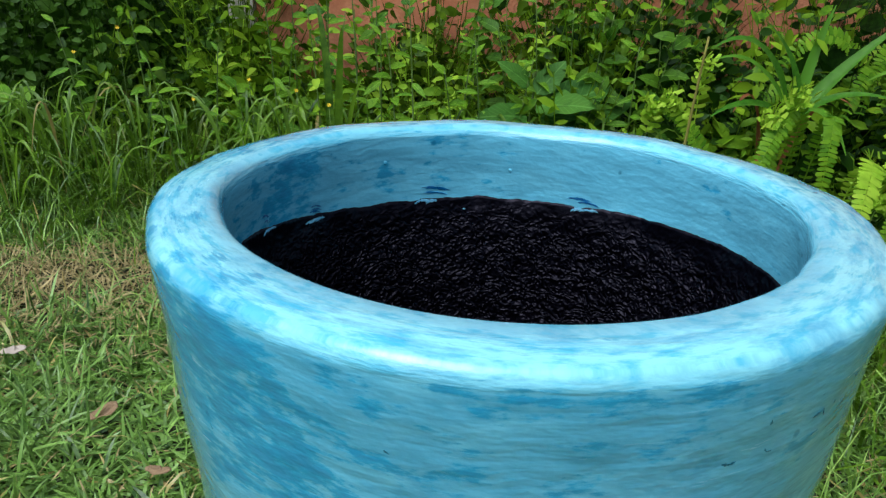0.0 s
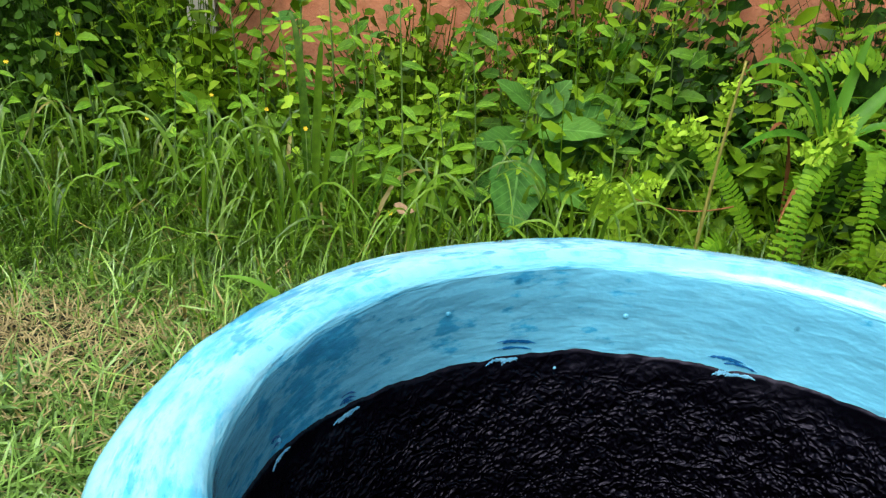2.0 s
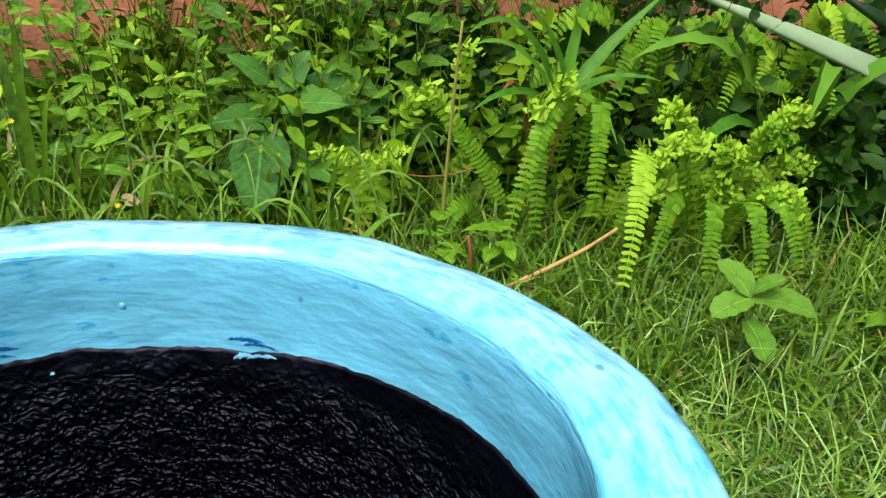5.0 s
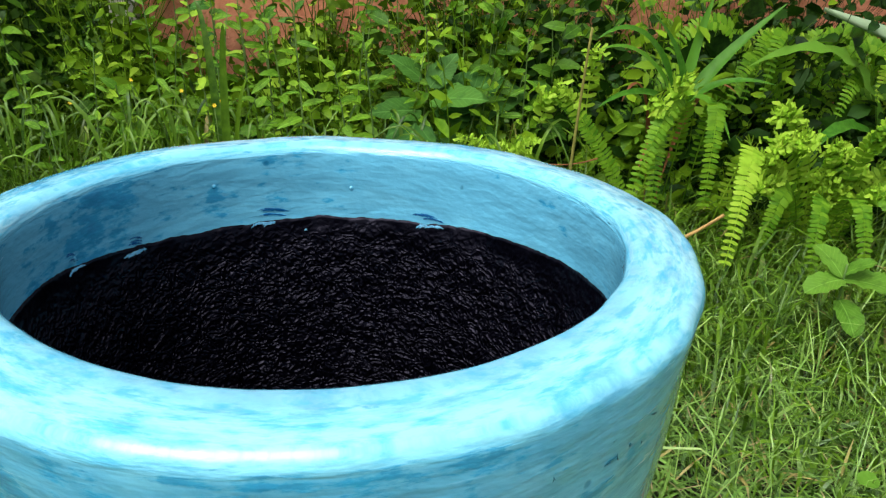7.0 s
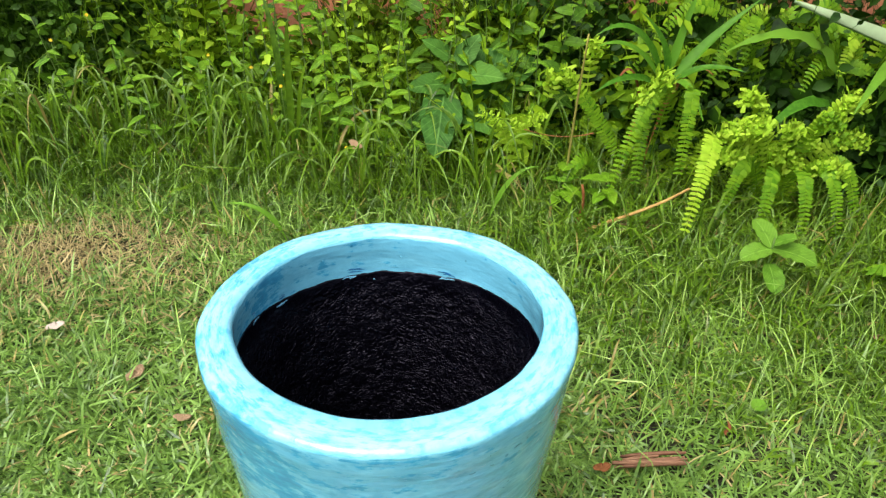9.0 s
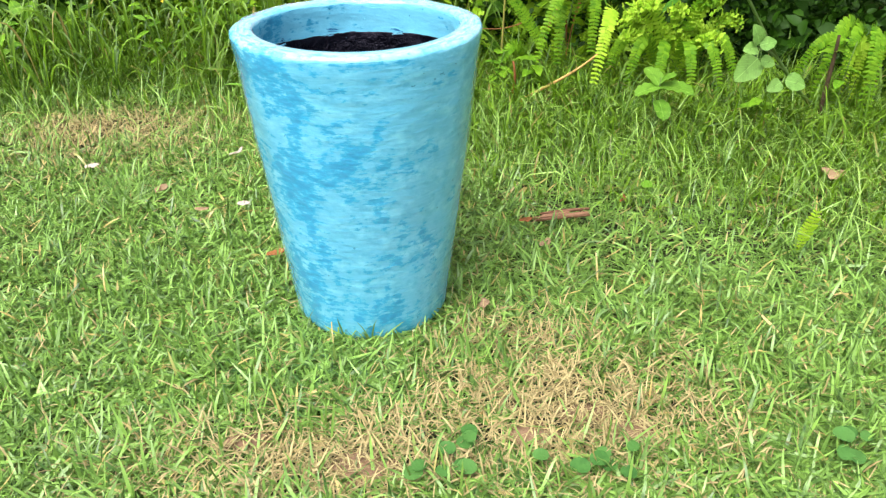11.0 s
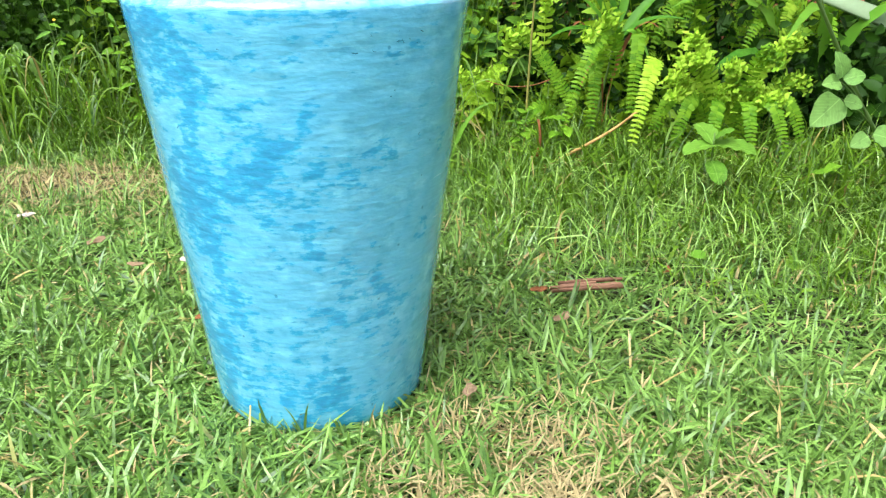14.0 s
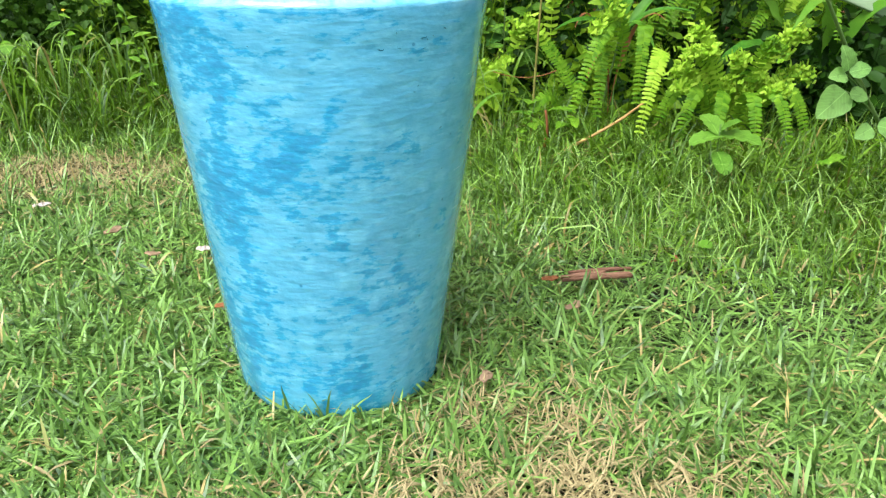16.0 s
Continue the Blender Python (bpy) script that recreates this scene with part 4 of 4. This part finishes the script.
    for k in range(5):
        w = math.pi * (1.0 + 0.25 * k)
        d = Vector((math.cos(w), 0.6 * math.sin(w), 0))
        frond(t, [(0, 0, 0), (0, 0, 0.2), d * 0.04 + Vector((0, 0, 0.29)), d * 0.10 + Vector((0, 0, 0.28))], 14, 0.034, LIME, 34, 110 + k)


def strap(parent, pts, width, material, n=14, fold=0.3, wave=0.0, power=0.8, name="leaf", up=(0, -0.5, 0.85), stalk=0.3):
    line = bez(pts, n)
    ws = [max(0.002, width * (0.12 + 0.88 * min(1.0, (i / n) / stalk) ** 2) * (1 - (i / n) ** 2.2) ** power) for i in range(n + 1)]
    return part(name, strip(Geo(), line, ws, up, fold, wave), material, parent)


LILY_LEAVES = (
    ((0.73, 1.37, 0.46), (0.64, 1.35, 0.60), (0.535, 1.32, 0.525), 0.050), ((0.73, 1.36, 0.42), (0.63, 1.32, 0.54), (0.535, 1.29, 0.505), 0.042), ((0.77, 1.37, 0.44), (0.73, 1.36, 0.52), (0.65, 1.34, 0.585), 0.046),
    ((0.80, 1.38, 0.42), (0.88, 1.40, 0.50), (0.995, 1.40, 0.60), 0.052), ((0.80, 1.37, 0.42), (0.87, 1.33, 0.45), (0.955, 1.30, 0.43), 0.036), ((0.72, 1.36, 0.40), (0.62, 1.32, 0.43), (0.54, 1.28, 0.38), 0.042),
    ((0.78, 1.39, 0.46), (0.80, 1.41, 0.54), (0.83, 1.42, 0.62), 0.040), ((0.77, 1.34, 0.42), (0.80, 1.26, 0.42), (0.83, 1.22, 0.32), 0.040), ((0.72, 1.34, 0.40), (0.68, 1.26, 0.38), (0.64, 1.22, 0.28), 0.040),
)


def build_strap_plants():
    a = thing("lily_plant", "leafy plant with long arching glossy green strap leaves", "plant", at=(0.72, 1.46, 0))
    part("stem", tube(Geo(), bez([(0, 0, 0), (0.02, -0.04, 0.18), (0.04, -0.09, 0.36)], 8), 0.006, 0.003), STEM, a)
    crown = Vector((0.04, -0.09, 0.34))
    org = Vector((0.72, 1.46, 0))
    for m1, m2, tip, w in LILY_LEAVES:
        strap(a, [crown, Vector(m1) - org, Vector(m2) - org, Vector(tip) - org], w * 0.7, STRAP, stalk=0.35, fold=0.35)
    for pts in ([(0.0, -0.05, 0.1), (-0.02, -0.08, 0.42), (-0.08, -0.11, 0.47), (-0.11, -0.12, 0.38)], [(0.03, -0.04, 0.1), (0.06, -0.06, 0.4), (0.12, -0.09, 0.45), (0.17, -0.10, 0.40)], [(0.02, -0.08, 0.1), (0.0, -0.14, 0.36), (-0.05, -0.18, 0.34), (-0.08, -0.2, 0.24)]):
        strap(a, [Vector(p) for p in pts], 0.016, RUST, 10, 0.4, 0.3, name="dead_leaf")
    b = thing("broad_strap_plant", "plant with long wavy-edged pale green arching leaf", "plant", at=(1.42, 1.5, 0))
    strap(b, [(0, 0, 0.05), (-0.10, -0.06, 0.50), (-0.30, -0.08, 0.56), (-0.49, -0.10, 0.455)], 0.058, PALE, 20, 0.2, 0.3)
    strap(b, [(0, 0, 0.05), (0.02, -0.15, 0.5), (-0.12, -0.3, 0.55), (-0.26, -0.42, 0.40)], 0.055, PALE, 20, 0.2, 0.3)
    strap(b, [(0, 0, 0.05), (0.05, -0.1, 0.45), (0.2, -0.2, 0.6), (0.34, -0.3, 0.4)], 0.05, STRAP, 20, 0.2, 0.2)
    strap(b, [(0, 0, 0.05), (-0.1, -0.1, 0.35), (-0.3, -0.2, 0.40), (-0.42, -0.28, 0.26)], 0.05, STRAP, 20, 0.2, 0.2)
    g = thing("agave", "large agave with thick grey-green and dark leaves", "agave", at=(2.40, 1.30, 0))
    for tip, mid, w, mat in (((-1.29, 0.13, 0.59), (-0.64, 0.05, 0.38), 0.072, AGAVE), ((-0.97, 0.07, 0.60), (-0.49, -0.01, 0.38), 0.085, AGAVE_DARK), ((-0.62, -0.12, 0.86), (-0.30, -0.06, 0.47), 0.09, AGAVE_DARK),
                             ((-0.4, -0.3, 0.80), (-0.2, -0.15, 0.4), 0.09, AGAVE_DARK), ((-0.3, 0.1, 1.0), (-0.15, 0.05, 0.5), 0.10, AGAVE), ((0.3, -0.4, 0.9), (0.1, -0.2, 0.4), 0.10, AGAVE), ((0.6, 0.0, 0.9), (0.25, 0, 0.5), 0.10, AGAVE)):
        ob = strap(g, [(0, 0, 0.12), (mid[0] * 0.5, mid[1] * 0.5, mid[2] * 0.6), mid, tip], w, mat, 16, 0.35, 0, 0.6, up=(0, -0.95, 0.35), stalk=0.2)
        sol = ob.modifiers.new("thick", "SOLIDIFY")
        sol.thickness = 0.012
    t = thing("grass_tuft", "tall tuft of broad upright grass blades", "grass tuft", at=(-0.33, 1.47, 0))
    for b0, tip, w in (((0.01, 0, 0), (0.03, -0.03, 0.525), 0.022), ((-0.01, 0.05, 0), (-0.06, 0.10, 0.56), 0.022), ((0.02, 0.03, 0), (0.08, 0.0, 0.40), 0.014), ((-0.02, 0, 0), (-0.12, -0.08, 0.34), 0.012), ((0.0, 0, 0), (0.14, -0.05, 0.30), 0.012)):
        strap(t, [b0, (b0[0], b0[1], tip[2] * 0.6), ((b0[0] + tip[0]) / 2, (b0[1] + tip[1]) / 2, tip[2]), tip], w, TALL, name="blade")
    r = random.Random(12)
    for k in range(70):
        x = r.uniform(-1.6, 0.4)
        y = float(bed_edge(x)) + r.uniform(-0.15, 0.42)
        t = thing("grass_tuft", "loose tuft of long arching green grass blades", "grass tuft", "grass tufts along the bed", (x, y, 0))
        for j in range(r.randint(4, 8)):
            w, L, h = r.uniform(0, 2 * math.pi), r.uniform(0.06, 0.24), r.uniform(0.14, 0.38)
            d = Vector((math.cos(w), math.sin(w), 0))
            strap(t, [d * 0.01, d * L * 0.2 + Vector((0, 0, h)), d * L * 0.7 + Vector((0, 0, h * 1.1)), d * L * 1.2 + Vector((0, 0, h * 0.55))], r.uniform(0.006, 0.012), TALL, 10, name="blade")
    for x, y, pts in ((0.24, 1.16, [(0, 0, 0), (0.03, 0, 0.16), (0.09, 0, 0.22), (0.14, 0.0, 0.215)]), (-0.30, 1.10, [(0, 0, 0), (-0.02, 0, 0.12), (-0.10, 0, 0.15), (-0.16, 0.02, 0.13)])):
        t = thing("long_grass_leaf", "single broad pale-green arching grass blade", "grass blade", at=(x, y, 0))
        strap(t, pts, 0.016, PALE, name="blade")


def build_broad_plants():
    a = thing("small_plant", "small plant with broad pale-green oval leaves in the grass", "plant", at=(0.885, 0.79, 0))
    part("stem", tube(Geo(), bez([(0, 0, 0), (0, 0, 0.1), (0.0, 0.0, 0.21)], 6), 0.003, 0.002), STEM, a)
    for b, t in (((0, 0, 0.18), (-0.08, -0.02, 0.185)), ((0, 0, 0.18), (0.085, -0.06, 0.20)), ((0, 0, 0.14), (0.0, -0.08, 0.12)), ((0, 0, 0.18), (-0.02, 0.06, 0.24)), ((0, 0, 0.19), (0.03, -0.02, 0.235))):
        hung("leaf", BROAD_LEAF, aim(b, t, (0, -0.2, 0.95)), a)
    s = thing("shrub", "slender leaning shrub with broad heart-shaped pale leaves", "shrub", at=(1.56, 0.98, 0))
    line = bez([(0, 0, 0.0), (-0.30, -0.28, 0.14), (-0.52, -0.46, 0.42), (-0.73, -0.58, 0.66)], 20)
    part("stem", tube(Geo(), line, 0.007, 0.003), STEM, s)
    org = Vector((1.56, 0.98, 0))
    for at, base, tip in ((9, (1.012, 0.47, 0.355), (0.925, 0.42, 0.295)), (9, (1.015, 0.46, 0.352), (1.075, 0.45, 0.345)), (10, (0.988, 0.43, 0.405), (0.962, 0.41, 0.475)), (10, (0.985, 0.43, 0.395), (0.93, 0.40, 0.40)), (10, (0.99, 0.43, 0.40), (1.05, 0.42, 0.42)),
                          (6, (1.17, 0.60, 0.25), (1.26, 0.58, 0.235)), (6, (1.16, 0.60, 0.245), (1.10, 0.57, 0.225)), (16, (0.92, 0.46, 0.58), (0.87, 0.44, 0.56))):
        base, tip = Vector(base) - org, Vector(tip) - org
        part("leaf_stalk", tube(Geo(), bez([line[at], line[at].lerp(base, 0.6) + Vector((0, 0, 0.012)), base], 5), 0.0018, 0.0012, 5), STEM, s)
        hung("leaf", SHRUB_LEAF, aim(base, base.lerp(tip, 0.72), (0.1, -0.8, 0.55)), s)
    for x, y, h in ((1.22, 0.80, 0.14), (1.45, 0.78, 0.3), (0.58, 1.18, 0.16), (0.46, 1.22, 0.18)):
        r = random.Random(int(x * 100))
        a = thing("small_plant", "low weed with a few broad green leaves", "plant", "low broad-leaved weeds", (x, y, 0))
        part("stem", tube(Geo(), bez([(0, 0, 0), (0, 0, h * 0.6), (r.uniform(-0.03, 0.03), 0, h)], 6), 0.0025, 0.0015, 5), STEM, a)
        for k in range(7):
            w, z = k * 2.4 + r.random(), h * r.uniform(0.45, 1.0)
            d = Vector((math.cos(w), math.sin(w), r.uniform(-0.2, 0.4))) * r.uniform(0.05, 0.085)
            hung("leaf", GREEN_LEAF, aim((0, 0, z), Vector((0, 0, z)) + d), a)
    for x, y, n in ((0.09, -0.53, 5), (0.16, -0.52, 6), (0.375, -0.56, 5), (0.77, -0.57, 6), (0.285, -0.55, 2), (0.697, 0.424, 1), (-0.10, 1.06, 3), (1.12, 0.84, 3)):
        r = random.Random(int(1000 + x * 100))
        a = thing("creeping_weed", "low creeping weed with round green leaves in the lawn", "weed", "creeping weeds in the lawn", (x, y, 0))
        for k in range(n):
            w, d = r.uniform(0, 2 * math.pi), r.uniform(0.0, 0.04)
            p = Vector((d * math.cos(w), d * math.sin(w), r.uniform(0.022, 0.042)))
            hung("leaf", ROUND_LEAF if y > 0 else CLOVER_LEAF, aim(p, p + Vector((math.cos(w), math.sin(w), 0.15)) * r.uniform(0.024, 0.036), (0, -0.3, 1)), a)
            part("stalk", tube(Geo(), bez([(d * 0.3 * math.cos(w), d * 0.3 * math.sin(w), 0), (0.5 * p.x, 0.5 * p.y, p.z * 0.7), p], 4), 0.0012, 0.0008, 4), STEM, a)


def build_flowers():
    g = Geo()
    for k in range(6):
        w = math.pi * k / 3
        c, s = math.cos(w), math.sin(w)
        g.add([(0, 0, 0), (0.5 * c - 0.22 * s, 0.5 * s + 0.22 * c, 0.12), (c * 0.9, s * 0.9, 0.2), (0.5 * c + 0.22 * s, 0.5 * s - 0.22 * c, 0.12)], [(0, 1, 2, 3)])
    me = g.mesh("petals", YELLOW)
    for x, y, z in ((-0.60, 1.72, 0.335), (-0.95, 1.72, 0.46), (-0.45, 1.62, 0.33), (-0.36, 1.64, 0.30), (-0.15, 1.34, 0.19), (-0.34, 1.46, 0.33), (-0.72, 1.60, 0.30), (-1.05, 1.66, 0.4)):
        f = thing("flower", "tiny yellow wildflower on a thin green stalk", "flower", "yellow flowers in the undergrowth", (x, y, 0))
        part("stalk", tube(Geo(), bez([(0, 0.02, 0), (0.01, 0, z * 0.6), (0, 0, z)], 5), 0.0012, 0.0009, 4), STEM, f)
        hung("petals", me, pose(0, 0, z, 50, 0, 20) @ Matrix.Scale(0.007, 4), f)


# ---- litter on the lawn ----
def litter(name, label, category, x, y, z, L, W, material, turn, curl=0.4, tilt=0, group="fallen leaves on the lawn"):
    g = Geo()
    n = 8
    pts = [Vector((L * (i / n - 0.5), 0.06 * L * math.sin(i), L * curl * (i / n - 0.5) ** 2)) for i in range(n + 1)]
    strip(g, pts, [max(0.002, W * math.sin(math.pi * (0.06 + 0.9 * i / n)) ** 0.7) for i in range(n + 1)], fold=0.5, wave=0.15)
    ob = new(name, g.mesh(name, material))
    ob.matrix_world = pose(x, y, z, tilt, 0, turn)
    sol = ob.modifiers.new("thick", "SOLIDIFY")
    sol.thickness = 0.0012
    return tagged(ob, label, category, group)


def build_litter():
    litter("dead_leaf", "large curled tan dead leaf resting on long grass", "dead leaf", 1.23, 0.37, 0.06, 0.058, 0.034, TAN, -25, 1.2, 25)
    # split chip of bark: splinters side by side
    r = random.Random(4)
    chip = thing("bark_chip", "splintered reddish-brown chip of bark on the grass", "bark chip")
    for k in range(7):
        g = Geo()
        a, b = -0.082 + r.uniform(0, 0.03), 0.084 - r.uniform(0, 0.035) * (k % 3)
        w, y0, z0 = 0.0074, (k - 3) * 0.0043, 0.004 * math.sin(k * 1.1) + r.uniform(-0.001, 0.001)
        n, verts = 6, []
        for i in range(n + 1):
            t = i / n
            tw = w * (0.35 + 0.65 * min(1, 4 * t, 4 * (1 - t)))
            c = y0 + 0.003 * math.sin(3 * t + k)
            verts += [(a + (b - a) * t, c - tw / 2, z0 - 0.003), (a + (b - a) * t, c + tw / 2, z0 - 0.003), (a + (b - a) * t, c + tw / 2.4, z0 + 0.0035), (a + (b - a) * t, c - tw / 2.4, z0 + 0.0035)]
        g.add(verts, [(4 * i + q, 4 * i + (q + 1) % 4, 4 * i + 4 + (q + 1) % 4, 4 * i + 4 + q) for i in range(n) for q in range(4)] + [(0, 1, 2, 3), (4 * n + 3, 4 * n + 2, 4 * n + 1, 4 * n)])
        part("splinter", g, BARK, chip)
    chip.matrix_world = pose(0.475, 0.275, 0.034, 14, -4, -2) @ Matrix.Diagonal((0.88, 0.85, 1, 1))
    litter("dead_leaf", "reddish curled dead leaf beside the bark chip", "dead leaf", 0.385, 0.262, 0.03, 0.035, 0.02, RUST, 20)
    for x, y, L, W, mat, turn, lab in ((-0.782, 0.715, 0.045, 0.030, WHITE, 40, "small bleached dead leaf"), (-0.56, 0.555, 0.06, 0.03, TAN, 70, "pinkish-tan dead leaf"), (-0.323, 0.423, 0.035, 0.028, WHITE, 10, "small whitish dead leaf"),
                                       (-0.385, 0.775, 0.075, 0.014, WHITE, 60, "curled white dry blade"), (0.41, 0.15, 0.05, 0.02, TAN, 50, "tan dead leaf"), (0.23, -0.09, 0.04, 0.02, TAN, 80, "tan dead leaf"), (-0.79, -0.06, 0.06, 0.03, BROWN, 70, "brown dead leaf"),
                                       (-0.22, 0.17, 0.05, 0.025, RUST, 30, "rust-brown dead leaf"), (1.12, 0.64, 0.06, 0.022, TAN, 10, "tan dead leaf"), (1.27, 0.44, 0.05, 0.02, TAN, 15, "tan dead leaf"), (1.03, 0.78, 0.05, 0.02, TAN, 60, "tan dead leaf"),
                                       (0.30, 1.40, 0.07, 0.025, RUST, 10, "rust-brown dead leaf"), (0.40, 1.30, 0.06, 0.035, TAN, 70, "tan dead leaf"), (0.66, 0.36, 0.05, 0.008, RUST, 60, "thin red-brown dead blade"), (-0.43, 0.42, 0.04, 0.02, TAN, 0, "tan dead leaf")):
        litter("dead_leaf", lab + " lying in the grass", "dead leaf", x, y, 0.034 if mat is WHITE else 0.026, L * 0.9, W * 0.9, mat, turn)
    litter("dead_leaf", "hanging orange-tan dead leaf on a weed", "dead leaf", -0.12, 1.33, 0.20, 0.06, 0.022, TAN, -50, tilt=30)
    for pts, r0, mat, nm, lab in (([(0.52, 1.13, 0.03), (0.60, 1.10, 0.09), (0.68, 1.07, 0.13), (0.755, 1.03, 0.215)], 0.0055, TWIG, "twig", "bare orange-tan twig leaning out of the grass"),
                                  ([(0.48, 1.28, 0.0), (0.482, 1.26, 0.25), (0.484, 1.24, 0.4), (0.49, 1.22, 0.56)], 0.0042, OLIVE, "dead_stalk", "upright dry olive-brown seed stem"),
                                  ([(0.55, 1.28, 0.26), (0.48, 1.32, 0.22), (0.42, 1.33, 0.23), (0.36, 1.33, 0.25)], 0.0018, RUST, "dead_stalk", "thin red-brown dead stem among ferns"),
                                  ([(0.50, 1.16, 0.02), (0.505, 1.15, 0.07), (0.515, 1.13, 0.11), (0.50, 1.14, 0.17)], 0.006, RUST, "dead_stalk", "short rust-coloured dead stalk"),
                                  ([(1.42, 0.80, 0.0), (1.41, 0.79, 0.15), (1.42, 0.79, 0.25), (1.41, 0.78, 0.32)], 0.008, DARK_STEM, "dead_stalk", "thick brown dead stalk by the fern"),
                                  ([(1.02, 0.68, 0.02), (1.1, 0.72, 0.035), (1.22, 0.75, 0.045), (1.36, 0.80, 0.05)], 0.008, STEM, "branch", "grey-green fallen branch in the grass")):
        g = tube(Geo(), bez(pts, 10), r0, r0 * 0.6, 7)
        tagged(new(nm, g.mesh(nm, mat)), lab, "twig" if nm == "twig" else "dead stalk")
    r = random.Random(77)
    for k in range(14):
        x, y = 0.66 + r.uniform(-0.06, 0.06), 1.14 + r.uniform(-0.035, 0.035)
        a = r.uniform(-0.5, 0.5)
        d = Vector((math.cos(a), math.sin(a), 0.1)) * 0.05
        p = Vector((x, y, 0.035 + 0.012 * r.random()))
        g = tube(Geo(), bez([p - d, p + Vector((0, 0, 0.006)), p + d], 4), 0.0025, 0.0015, 5)
        tagged(new("dry_stalk", g.mesh("dry_stalk", BROWN)), "broken dry brown stalk in a small heap", "dry stalk", "heap of dry stalks")
    # bare earth showing in worn places
    for x, y, sx, sy in EARTH_SPOTS:
        g, k = Geo(), 18
        ring = [(sx * math.cos(2 * math.pi * i / k) * r.uniform(0.8, 1.2), sy * math.sin(2 * math.pi * i / k) * r.uniform(0.8, 1.2), 0.004) for i in range(k)]
        g.add([(0, 0, 0.013)] + [(a * 0.6, b * 0.6, 0.011 + 0.004 * r.random()) for a, b, c in ring] + ring, [(0, 1 + i, 1 + (i + 1) % k) for i in range(k)] + [(1 + i, 1 + k + i, 1 + k + (i + 1) % k, 1 + (i + 1) % k) for i in range(k)])
        ob = new("earth_clod", g.mesh("earth_clod", EARTH))
        ob.location = (x, y, 0)
        tagged(ob, "bare reddish-brown earth showing through worn grass", "earth", "bare earth spots")


build_weeds()
build_dock()
build_ferns()
build_strap_plants()
build_broad_plants()
build_flowers()
build_litter()
